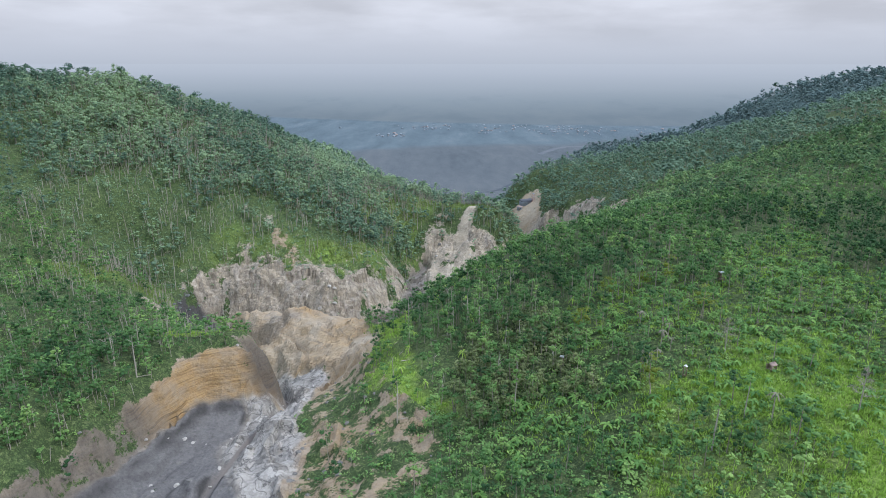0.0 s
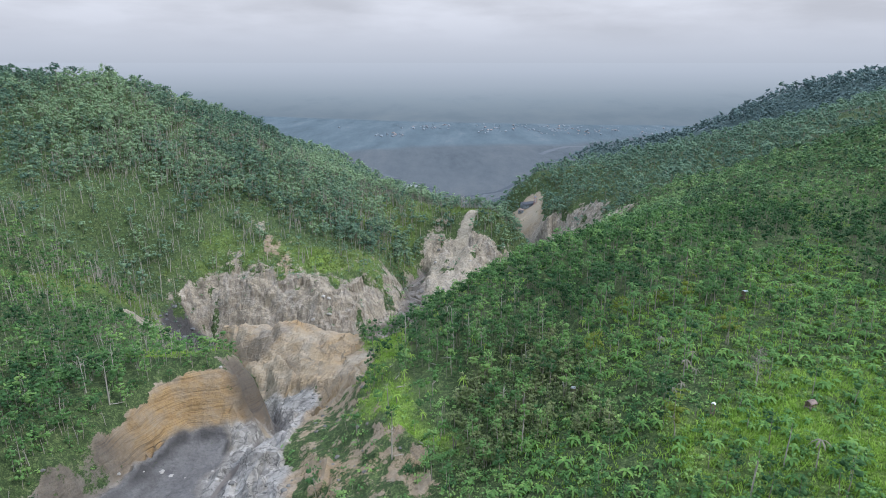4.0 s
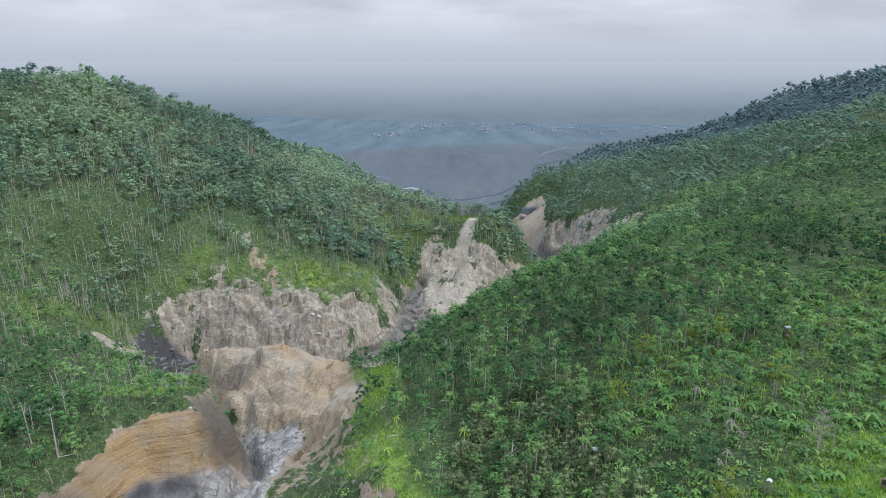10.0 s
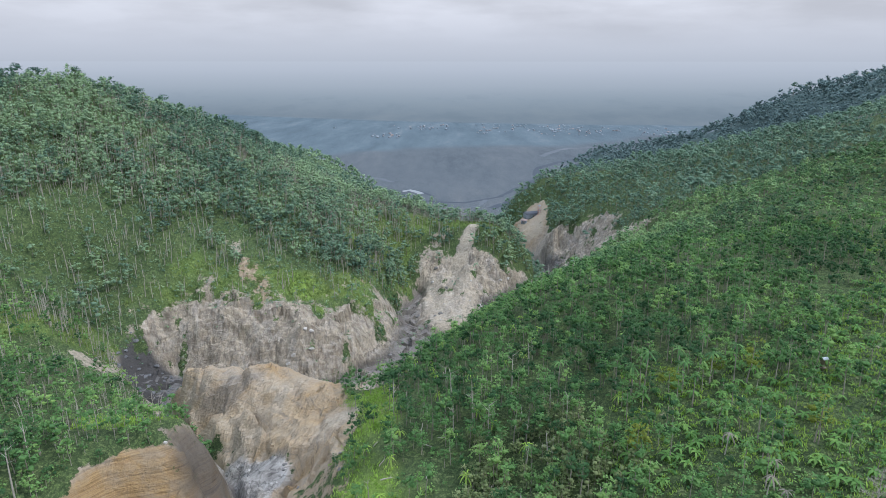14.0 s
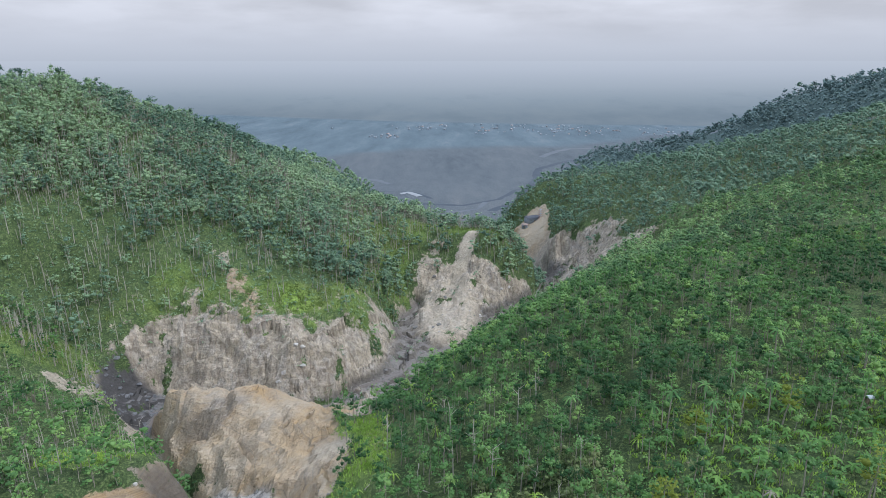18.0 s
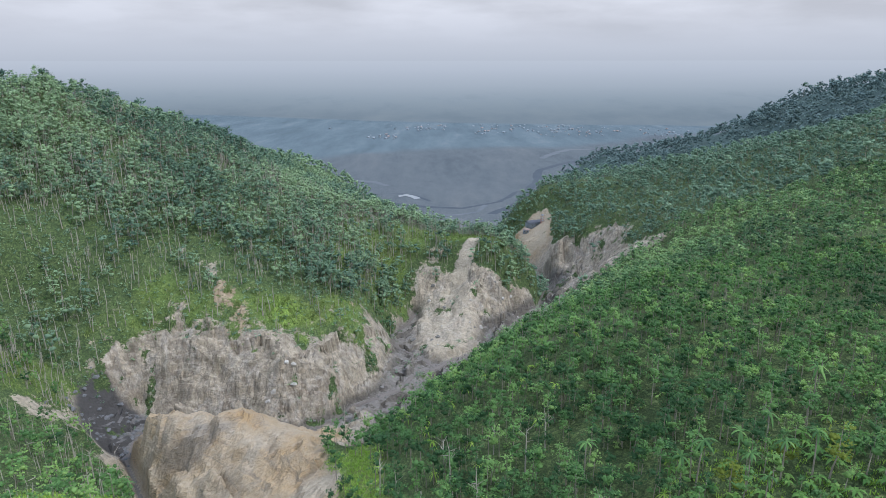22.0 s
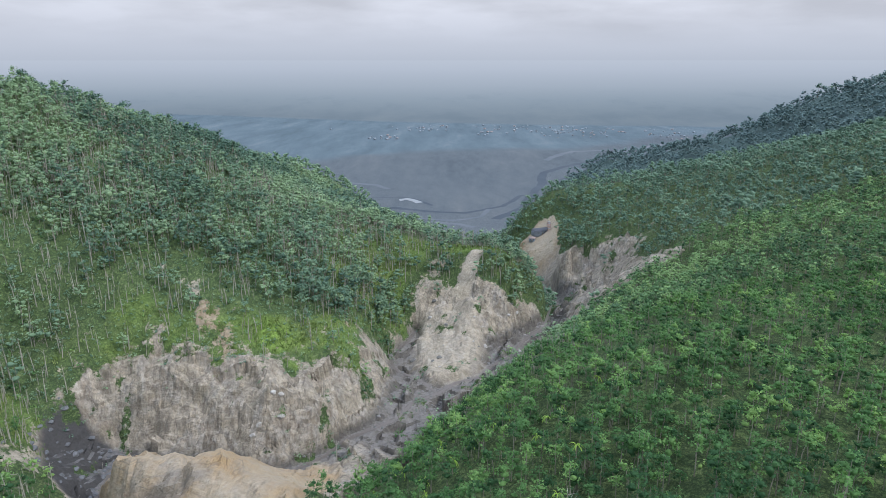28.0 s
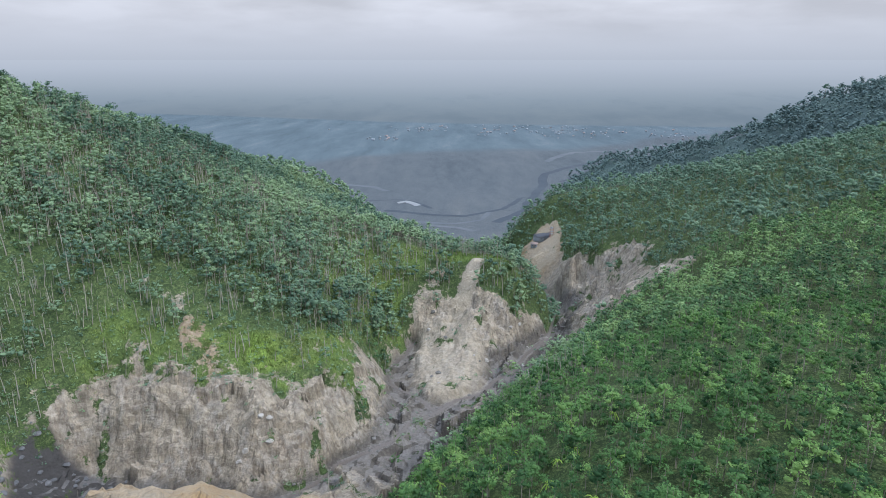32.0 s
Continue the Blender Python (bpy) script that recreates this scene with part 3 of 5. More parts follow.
def surface(x, y):
    """Height of the land without trees, and its cover masks."""
    cliff, mound, bed = inside(x, y, CLIFF, 2.2, 6), inside(x, y, MOUND, 2.5), inside(x, y, BED, 1.5)
    mound = np.maximum(mound, inside(x, y, APRON, 1.5, 4) * (1 - inside(x, y, SLAB, 2, 3)))
    bank = inside(x, y, BANK)
    # gullies and buttresses: the rock steps forwards and back along the walls
    torn = np.clip(inside(x, y, CLIFF, 2.2, 20) * (1 - mound) + 0.35 * mound, 0, 1)
    wx = torn * (fractal(0.7 * x - 0.9 * y, 0.7 * y + 0.5 * x, 17, 101, 3) * 1.4 + fractal(x, y, 6, 111, 3) * 0.8)
    wy = torn * (fractal(0.8 * x + 0.8 * y, 0.8 * y - 0.5 * x, 13, 121, 3) * 2.0 + fractal(x, y, 5, 131, 3) * 0.8)
    px, py = x + wx, y + wy
    z = np.full(x.shape, _coef[-1])
    for i in range(0, x.size, 20000):
        s = slice(i, i + 20000)
        z[s] -= np.hypot(px[s, None] - _kx, py[s, None] - _ky) @ _coef[:-1]
    quarry, strip, scarp = inside(x, y, QUARRY, 6, 5), inside(x, y, STRIP, 0.4, 2.5), inside(x, y, SCARP, 5, 5)
    scars = np.maximum.reduce([inside(x, y, p, 4, 5) for p in SCARS])
    ochre_wall = inside(x, y, OCHRE, 0.5, 2.5)
    gully = inside(x, y, GULLY, 3, 4)
    # higher up, creepers and scrub hold on in tongues
    tongues = smooth(z, 150, 176) * (0.34 + 1.0 * fractal(x + 0.3 * y, y * 0.25, 12, 171, 3)) + 0.5 * smooth(fractal(x, y, 9, 177, 3), 0.25, 0.5)
    frayed = np.maximum(inside(x, y, CLIFF, 7, 18), inside(x, y, CLIFF, 2.2, 6) * (1 - smooth(z, 136, 150)))
    bare = np.maximum.reduce([frayed * (1 - np.clip(tongues, 0, 0.85)), mound, bed, bank * (0.5 + 0.4 * fractal(x, y, 12, 141)), ochre_wall * np.clip(smooth(y, 200, 214) + 0.55 + 0.5 * fractal(x, y, 11, 301, 3), 0, 1), quarry, strip, scarp * 0.5, scars * 0.6, inside(x, y, SLAB, 2, 3), 0.9 * inside(x, y, DARK_END, 2, 5)])
    torn_grass = inside(x, y, LUSH[1], 12, 16) * smooth(fractal(x + 0.2 * y, y * 0.25, 10, 291, 3), 0.12, 0.5)
    bare = np.maximum(bare, 0.52 * torn_grass)
    plain = smooth(y, 800, 880) * (1 - smooth(z, 102, 106))
    plain = np.maximum(plain, smooth(y, 1450, 1600))
    hills = (1 - bare) * (1 - plain)
    z = z + hills * (fractal(x, y, 60, 3) * 2.0 + fractal(x, y, 13, 9, 3) * 0.8)
    fan = inside(x, y, FAN, 2, 10)
    warped_x, warped_y = x + fractal(x, y, 9, 181, 2) * 2.5, y + fractal(x, y, 9, 191, 2) * 2.5
    (slab_a, tone_a), (slab_b, tone_b) = facets(warped_x * 0.9 + 0.5 * z, warped_y * 0.5 + 0.9 * z - 0.3 * x, 14, 201), facets(warped_x * 0.8 - 0.5 * z, warped_y * 0.5 + 0.9 * z + 0.3 * x, 5.5, 211)
    rills = np.abs(fractal(x + 0.5 * (z - 128), 0.12 * z, 15, 271, 3)) + 1.3 * np.abs(fractal(x - 0.3 * (z - 128), 0.1 * z, 42, 277, 2)) - 0.25
    z = z + cliff * (1 - mound) * (1.8 - 4.2 * torn * (1 - fan) * rills * (1 - 0.75 * smooth(z, 148, 164)) + fractal(x + 0.6 * z, 0.9 * z - 0.4 * x, 7, 31, 3) * 0.8 + torn * (1 - 0.75 * fan) * (slab_a * 0.75 + slab_b * 0.8))
    z = z + mound * (slab_a * 0.45 + slab_b * 0.55 + fractal(x, y, 22, 41, 4) * 1.2 - np.abs(fractal(1.2 * x + 0.5 * y, 0.5 * y - 0.2 * x, 12, 51, 3)) * 3.6 + 1.4)
    slabby = inside(x, y, SLAB, 2, 3)
    ash_flat = inside(x, y, ASH, 2, 3)
    z = z + np.maximum(bed, bank * 0.6) * (1 - 0.8 * ash_flat) * (np.abs(fractal(x, y, 15, 81, 3)) * 2.4 - 0.6 + fractal(x, y, 6, 91, 2) * 0.5 + slab_b * 1.0 + slab_a * 0.5)
    z = z + fan * (4.0 - 1.6 * np.abs(fractal(x * 1.6, y * 0.4, 9, 241, 3)))
    plates = fractal(x - 0.3 * y, y, 46, 251, 4) * 2.2 - 0.025 * (x + 92)
    plates = np.floor(plates) + smooth(plates - np.floor(plates), 0.34, 0.66)
    z = z + ash_flat * (1 - ochre_wall) * (1.6 + 1.9 * plates + 0.4 * np.abs(fractal(x, y, 14, 255, 2)))
    # beds of the running water
    flow = np.zeros(x.shape)
    for key, wide in (("river", 2.6), ("side_stream", 2.0), ("near_stream", 2.0)):
        d, level = near_line(x + fractal(x, y, 9, 221, 2) * 1.2, y + fractal(x, y, 9, 231, 2) * 1.2, LINES[key])
        bedded = (1 - smooth(d, wide * 0.6, wide * 1.9)) * (1 - plain)
        z, flow = z * (1 - bedded) + level * bedded, np.maximum(flow, (1 - smooth(d, wide * 0.5, wide * 0.75)) * (1 - plain))
    # the wall of the terrace shows ledges
    z = z + ochre_wall * 0.8 * np.round(fractal(x, y, 10, 151, 2) * 2)
    low_wall = 0.75 * ochre_wall * (1 - smooth(y, 204, 224))
    ochre_wall = ochre_wall * (0.3 + 0.7 * smooth(y, 198, 222))
    dark_streak, dark_end = inside(x, y, DARK_STREAK, 2, 5), inside(x, y, DARK_END, 2, 8)
    ochre = np.maximum.reduce([(1 - slabby) * mound * (0.9 - 0.5 * smooth(fractal(x, y, 20, 161), 0.1, 0.5)), ochre_wall, 0.8 * quarry * smooth(y, 676, 712), bank * 0.6, 0.5 * torn_grass, 0.6 * dark_end])
    wet = cliff * (1 - smooth(z, 126, 131)) * (1 - mound) * (1 - fan)
    # the ash colour also darkens the mound's streak, the terrace end and low wall
    ash = np.maximum.reduce([ash_flat * (1 - ochre_wall), 0.75 * wet, gully * (1 - mound), 0.7 * dark_streak, 0.75 * dark_end, 0.8 * low_wall])
    slab = np.maximum(bed * (1 - ash_flat) * (1 - ochre_wall), slabby)
    return z, dict(bare=bare, ochre=ochre, ash=ash, plain=plain, slab=slab, flow=flow, slide=np.maximum.reduce([0.7 * strip, scarp * 0.2, scars * 0.25, fan * 0.35, mound * (0.45 + 0.5 * fractal(x, y, 26, 281, 3)), 0.6 * inside(x, y, QUARRY_FLOOR, 3, 5)]),
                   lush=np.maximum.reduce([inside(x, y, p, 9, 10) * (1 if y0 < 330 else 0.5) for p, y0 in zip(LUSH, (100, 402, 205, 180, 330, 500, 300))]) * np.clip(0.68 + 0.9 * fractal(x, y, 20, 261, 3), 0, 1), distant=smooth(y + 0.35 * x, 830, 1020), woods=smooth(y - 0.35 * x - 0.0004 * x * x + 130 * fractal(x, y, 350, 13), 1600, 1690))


def spread(*spans):
    """Grid lines with a given spacing per stretch."""
    out = []
    for a, b, step in spans:
        out += list(np.linspace(a, b, max(1, round((b - a) / step)), endpoint=False))
    return np.array(out + [spans[-1][1]])


GX = spread((-4900, -2000, 260), (-2000, -800, 75), (-800, -420, 16), (-420, -205, 5), (-205, 165, 1.45), (165, 420, 5), (420, 1000, 16), (1000, 2000, 75), (2000, 4900, 260))
GY = spread((-300, 90, 20), (90, 150, 4), (150, 380, 1.7), (380, 480, 1.15), (480, 590, 1.7), (590, 780, 4), (780, 1400, 14), (1400, 2400, 50), (2400, 4900, 180))
gx, gy = (a.ravel() for a in np.meshgrid(GX, GY))
gz, cover = surface(gx, gy)
_nx, _ny = len(GX), len(GY)


def height(x, y):
    """Height of the built sheet at places in plan, between its grid lines."""
    x, y = np.asarray(x, float), np.asarray(y, float)
    i = np.clip(np.searchsorted(GX, x) - 1, 0, _nx - 2)
    j = np.clip(np.searchsorted(GY, y) - 1, 0, _ny - 2)
    u, v = (x - GX[i]) / (GX[i + 1] - GX[i]), (y - GY[j]) / (GY[j + 1] - GY[j])
    g = gz.reshape(_ny, _nx)
    return (g[j, i] * (1 - u) + g[j, i + 1] * u) * (1 - v) + (g[j + 1, i] * (1 - u) + g[j + 1, i + 1] * u) * v


def cover_at(name, x, y):
    i = np.clip(np.searchsorted(GX, x), 0, _nx - 1)
    j = np.clip(np.searchsorted(GY, y), 0, _ny - 1)
    return cover[name].reshape(_ny, _nx)[j, i]


def mesh_from(name, verts, faces, mats, mat_of=None, attrs=None, smoothed=False):
    """A mesh from arrays: verts (n, 3), faces (m, k) of one size."""
    me = bpy.data.meshes.new(name)
    k = faces.shape[1]
    me.vertices.add(len(verts))
    me.vertices.foreach_set("co", np.ascontiguousarray(verts, np.float32).ravel())
    me.loops.add(faces.size)
    me.loops.foreach_set("vertex_index", np.ascontiguousarray(faces, np.int32).ravel())
    me.polygons.add(len(faces))
    me.polygons.foreach_set("loop_start", np.arange(0, faces.size, k, dtype=np.int32))
    for m in mats:
        me.materials.append(m)
    if mat_of is not None:
        me.polygons.foreach_set("material_index", np.ascontiguousarray(mat_of, np.int32))
    if smoothed:
        me.polygons.foreach_set("use_smooth", np.ones(len(faces), bool))
    for key, v in (attrs or {}).items():
        a = me.attributes.new(key, "FLOAT", "POINT")
        a.data.foreach_set("value", np.ascontiguousarray(v, np.float32))
    me.update(calc_edges=True)
    return me


_a = (np.arange(_ny - 1)[:, None] * _nx + np.arange(_nx - 1)).ravel()
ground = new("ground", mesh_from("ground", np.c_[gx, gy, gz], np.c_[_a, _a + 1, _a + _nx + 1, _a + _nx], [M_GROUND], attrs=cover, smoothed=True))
_rough = (cover["bare"][_a] > 0.5) & (cover["flow"][_a] < 0.4) & ((cover["ash"][_a] < 0.5) | (gy[_a] > 300))
ground.data.polygons.foreach_set("use_smooth", ~_rough)
tagged(ground, "green valley floor and hillsides cut by a bare eroded gorge", "terrain", kind="structure")


def backdrop_material():
    """Glowing backdrop of woods and fields; haze painted in, paling to the sky's edge."""
    m = Mat("painted_haze_backdrop")
    sep = m.n("ShaderNodeSeparateXYZ")
    m.link(m.geo.outputs["Position"], sep.inputs[0])
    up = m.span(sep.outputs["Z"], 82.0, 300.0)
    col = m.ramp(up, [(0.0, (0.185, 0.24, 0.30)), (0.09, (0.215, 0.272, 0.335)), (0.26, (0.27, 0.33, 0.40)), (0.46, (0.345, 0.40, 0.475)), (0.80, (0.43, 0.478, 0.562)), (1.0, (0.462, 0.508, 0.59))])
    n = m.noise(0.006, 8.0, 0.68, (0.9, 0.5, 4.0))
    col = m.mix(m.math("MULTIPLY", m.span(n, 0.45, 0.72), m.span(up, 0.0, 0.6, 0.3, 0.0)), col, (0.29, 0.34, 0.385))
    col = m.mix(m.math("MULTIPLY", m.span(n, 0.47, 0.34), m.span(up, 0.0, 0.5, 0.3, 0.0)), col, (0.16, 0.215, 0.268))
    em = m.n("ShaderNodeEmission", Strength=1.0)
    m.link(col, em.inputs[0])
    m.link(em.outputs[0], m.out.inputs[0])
    return m.mat


_bx, _bt = np.linspace(-4800, 4800, 60), np.linspace(0, 1, 14)
_px, _pt = (a.ravel() for a in np.meshgrid(_bx, _bt))
_b = (np.arange(13)[:, None] * 60 + np.arange(59)).ravel()
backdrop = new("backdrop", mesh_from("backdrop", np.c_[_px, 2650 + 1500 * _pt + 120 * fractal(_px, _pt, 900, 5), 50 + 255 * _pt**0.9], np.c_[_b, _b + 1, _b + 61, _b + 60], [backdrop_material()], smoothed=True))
_mt = np.linspace(0, 1, 40)
_rise = np.sin(np.pi * _mt) ** 0.8 * (1 + 0.12 * fractal(_mt * 40, _mt * 0, 7, 311)) + 0.35 * np.exp(-((_mt - 0.85) / 0.12) ** 2)
_m = np.arange(39)
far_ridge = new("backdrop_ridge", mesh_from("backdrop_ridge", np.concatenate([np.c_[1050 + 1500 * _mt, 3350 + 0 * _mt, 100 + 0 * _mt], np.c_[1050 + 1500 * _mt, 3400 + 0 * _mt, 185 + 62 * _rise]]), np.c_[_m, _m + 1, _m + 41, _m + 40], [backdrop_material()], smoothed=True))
tagged(far_ridge, "faint mountain ridge, glowing in painted haze colours", "distance", kind="structure")
tagged(backdrop, "glowing backdrop of lowland woods and fields with painted haze", "distance", kind="structure")


# ---------------------------------------------------------------- plants: shapes as arrays (verts, quads, material index)
rng = np.random.default_rng(7)


def tube(points, radii, sides=4):
    """A tapered limb along points; quads."""
    v, f = [], []
    for (x, y, z), r in zip(points, radii):
        for k in range(sides):
            a = 2 * math.pi * k / sides
            v.append((x + r * math.cos(a), y + r * math.sin(a), z))
    for i in range(len(points) - 1):
        for k in range(sides):
            a, b = i * sides + k, i * sides + (k + 1) % sides
            f.append((a, b, b + sides, a + sides))
    return np.array(v, float), np.array(f, int)


def leaves(centres, size, droop=0.25, slim=0.85, r=rng, swing=0.55):
    """One folded blade (a quad) per centre, facing up and outwards."""
    n = len(centres)
    turn = r.uniform(0, 2 * math.pi, n)
    tilt = r.normal(0.0, swing, n) - droop
    s = size * r.uniform(0.65, 1.35, n)
    ax = np.c_[np.cos(turn) * np.cos(tilt), np.sin(turn) * np.cos(tilt), np.sin(tilt)]
    side = np.c_[-np.sin(turn), np.cos(turn), r.normal(0, 0.35 * swing / 0.55, n)]
    a, b = ax * s[:, None], side * (s * slim * 0.5)[:, None]
    v = np.stack([centres - a * 0.5, centres + b, centres + a * 0.5, centres - b], 1).reshape(-1, 3)
    v[1::4, 2] += 0.10 * s
    v[3::4, 2] += 0.10 * s
    return v, np.arange(4 * n).reshape(n, 4)


def join(*parts):
    """Parts of (verts, quads, material) to one."""
    vs, fs, ms, base = [], [], [], 0
    for v, f, m in parts:
        vs.append(v), fs.append(f + base), ms.append(np.full(len(f), m))
        base += len(v)
    return np.concatenate(vs), np.concatenate(fs), np.concatenate(ms)


def crown_points(n, radius, deep, clumps, r=rng):
    """Uneven clumps round a stem, wide below the middle and narrow at the top, with gaps between; and places for leaves on them."""
    u = np.sort(r.uniform(0, 1, clumps))
    a = np.cumsum(r.uniform(1.6, 3.0, clumps))
    wide = radius * (0.25 + 0.75 * np.sin(np.pi * (0.25 + 0.72 * u))) * r.uniform(0.35, 0.85, clumps)
    c = np.c_[np.cos(a) * wide, np.sin(a) * wide, u * deep]
    own = radius * r.uniform(0.34, 0.56, clumps)
    pick = r.integers(0, clumps, n)
    p = r.normal(0, 1, (n, 3))
    p = p / np.linalg.norm(p, axis=1, keepdims=True) * r.uniform(0.45, 1.25, (n, 1)) * own[pick][:, None]
    p[:, 2] = np.where(r.uniform(0, 1, n) < 0.7, np.abs(p[:, 2]), p[:, 2]) * 0.62
    return c[pick] + p, c, own


def clump(centre, wide, r, sides=4):
    """The dense heart of a tuft of foliage: a small jagged lump, flat below."""
    v, f = [], []
    turn = r.uniform(0, 2 * math.pi)
    for h, w in ((-0.35, 0.55), (0.1, 0.95), (0.48, 0.5)):
        for k in range(sides):
            b, q = turn + 2 * math.pi * (k + r.uniform(-0.3, 0.3)) / sides, wide * w * r.uniform(0.65, 1.2)
            v.append((centre[0] + q * math.cos(b), centre[1] + q * math.sin(b), centre[2] + wide * (h + r.uniform(-0.14, 0.14))))
    for i in range(2):
        for k in range(sides):
            f.append((i * sides + k, i * sides + (k + 1) % sides, (i + 1) * sides + (k + 1) % sides, (i + 1) * sides + k))
    top = 2 * sides
    f += [(top, top + 1, top + 2, top + 3)] if sides == 4 else [(top, top + 1, top + 2, top + 3), (top, top + 3, top + 4, top + 5)]
    return np.array(v), np.array(f)


def foliage(n, radius, deep, clumps, size, r=rng, sides=4, hearts=3):
    """A crown: a few dense hearts deep inside, hidden by the leaves round them."""
    p, c, own = crown_points(n, radius, deep, clumps, r)
    step = max(1, round(clumps / hearts))
    bits = [(*clump(q * [0.9, 0.9, 1] - [0, 0, 0.15 * w], w * 0.8, r, sides), 1) for q, w in list(zip(c, own))[::step]]
    return join(*bits, (*leaves(p, size, r=r), 1)), c


def broad_tree(tall, radius, n, clumps, size, deep=0.5, sides=4, r=rng):
    """Slim trunk, limbs, uneven crown; deep is the crown's share of the height."""
    bend = r.normal(0, 0.03 * tall, 2)
    base = tall * (1 - deep)
    crown, c = foliage(n, radius, tall * deep * 0.92, clumps, size, r, 6 if sides > 4 else 4)
    foot = np.array([bend[0], bend[1], base])
    t = tube([(0, 0, -0.8), (bend[0] * 0.3, bend[1] * 0.3, base * 0.5), tuple(foot), (foot[0], foot[1], tall - 0.5)], [0.012 * tall + 0.05, 0.010 * tall + 0.04, 0.008 * tall + 0.03, 0.03], sides)
    limbs = []
    for q in c[:4]:
        limbs.append((*tube([(foot[0], foot[1], base + q[2] * 0.6), tuple(foot + q)], [0.007 * tall + 0.02, 0.02], 3), 0))
    return (*t, 0), limbs, (crown[0] + foot, crown[1], 1)


def far_tree(tall, radius, n, clumps, size, deep=0.55, r=rng):
    t, limbs, crown = broad_tree(tall, radius, n, clumps, size, deep, 3, r)
    return join(t, crown)


def banana(tall, n=7, r=rng):
    """A soft stem and long arching blades, split along the rib."""
    stem = tube([(0, 0, -0.4), (0, 0, tall * 0.5)], [0.17, 0.10], 4)
    vs, fs = [], []
    for k in range(n):
        a = 2 * math.pi * (k + r.uniform(-0.3, 0.3)) / n
        long, rise = tall * r.uniform(0.55, 0.8), r.uniform(0.25, 0.75)
        d, s = np.array([math.cos(a), math.sin(a)]), np.array([-math.sin(a), math.cos(a)])
        rib = [(u, tall * 0.48 + long * (rise * 1.5 * u - (0.75 + 0.5 * rise) * u * u)) for u in (0.0, 0.3, 0.65, 1.0)]
        wide = [0.08, 0.36, 0.40, 0.05]
        b = len(vs)
        for (u, z), w in zip(rib, wide):
            for off in (-w, 0, w):
                xy = d * long * u * 0.9 + s * off
                vs.append((xy[0], xy[1], z + (0.12 if off else 0) * w * 2))
        for i in range(3):
            for j in range(2):
                q = b + i * 3 + j
                fs.append((q, q + 1, q + 4, q + 3))
    return (*stem, 0), (np.array(vs), np.array(fs), 1)


def bare_tree(tall, r=rng, branches=5, lean=0.09):
    """A dead or leafless trunk with a few limbs."""
    bx, by = r.normal(0, lean * tall, 2)
    parts = [(*tube([(0, 0, -0.6), (bx * 0.4, by * 0.4, tall * 0.5), (bx, by, tall)], [0.014 * tall + 0.09, 0.010 * tall + 0.07, 0.06], 4), 0)]
    for _ in range(branches):
        u = r.uniform(0.5, 0.95)
        a, l = r.uniform(0, 2 * math.pi), tall * r.uniform(0.10, 0.26)
        p = np.array([bx * u, by * u, tall * u])
        q = p + [l * math.cos(a), l * math.sin(a), l * r.uniform(0.1, 0.9)]
        parts.append((*tube([tuple(p), tuple(q)], [0.006 * tall + 0.04, 0.03], 3), 0))
    return parts


def palm(tall, n=11, dry=False, r=rng):
    bx, by = r.normal(0, 0.06 * tall, 2)
    trunk = tube([(0, 0, -0.5), (bx * 0.3, by * 0.3, tall * 0.5), (bx, by, tall)], [0.22, 0.16, 0.13], 5)
    vs, fs = [], []
    for k in range(n):
        a = 2 * math.pi * k / n + r.uniform(-0.2, 0.2)
        long, rise = r.uniform(2.6, 3.6), r.uniform(0.1, 0.75) if dry else r.uniform(0.1, 1.0)
        d, s = np.array([math.cos(a), math.sin(a)]), np.array([-math.sin(a), math.cos(a)])
        b = len(vs)
        for u, w in ((0, 0.07), (0.35, 0.24), (0.7, 0.26), (1.0, 0.05)):
            for off in (-w, 0, w):
                xy = d * long * u * 0.85 + s * off
                vs.append((bx + xy[0], by + xy[1], tall + long * (rise * u - 0.95 * u * u) - abs(off) * 0.5))
        for i in range(3):
            for j in range(2):
                q = b + i * 3 + j
                fs.append((q, q + 1, q + 4, q + 3))
    return (*trunk, 0), (np.array(vs), np.array(fs), 1)


def grass_tuft(r=rng, n=6, tall=0.75):
    a = r.uniform(0, 2 * math.pi, n)
    p = r.normal(0, 0.55, (n, 2))
    h, w = tall * r.uniform(0.5, 1.2, n), 0.15
    d = np.c_[np.cos(a), np.sin(a)]
    s = np.c_[-d[:, 1], d[:, 0]]
    v = np.stack([np.c_[p - s * w, np.full(n, -0.15)], np.c_[p + s * w, np.full(n, -0.15)], np.c_[p + s * w * 0.4 + d * 0.7 * h[:, None], h], np.c_[p - s * w * 0.4 + d * 0.7 * h[:, None], h * 0.95]], 1)
    return join((v.reshape(-1, 3), np.arange(4 * n).reshape(n, 4), 1))


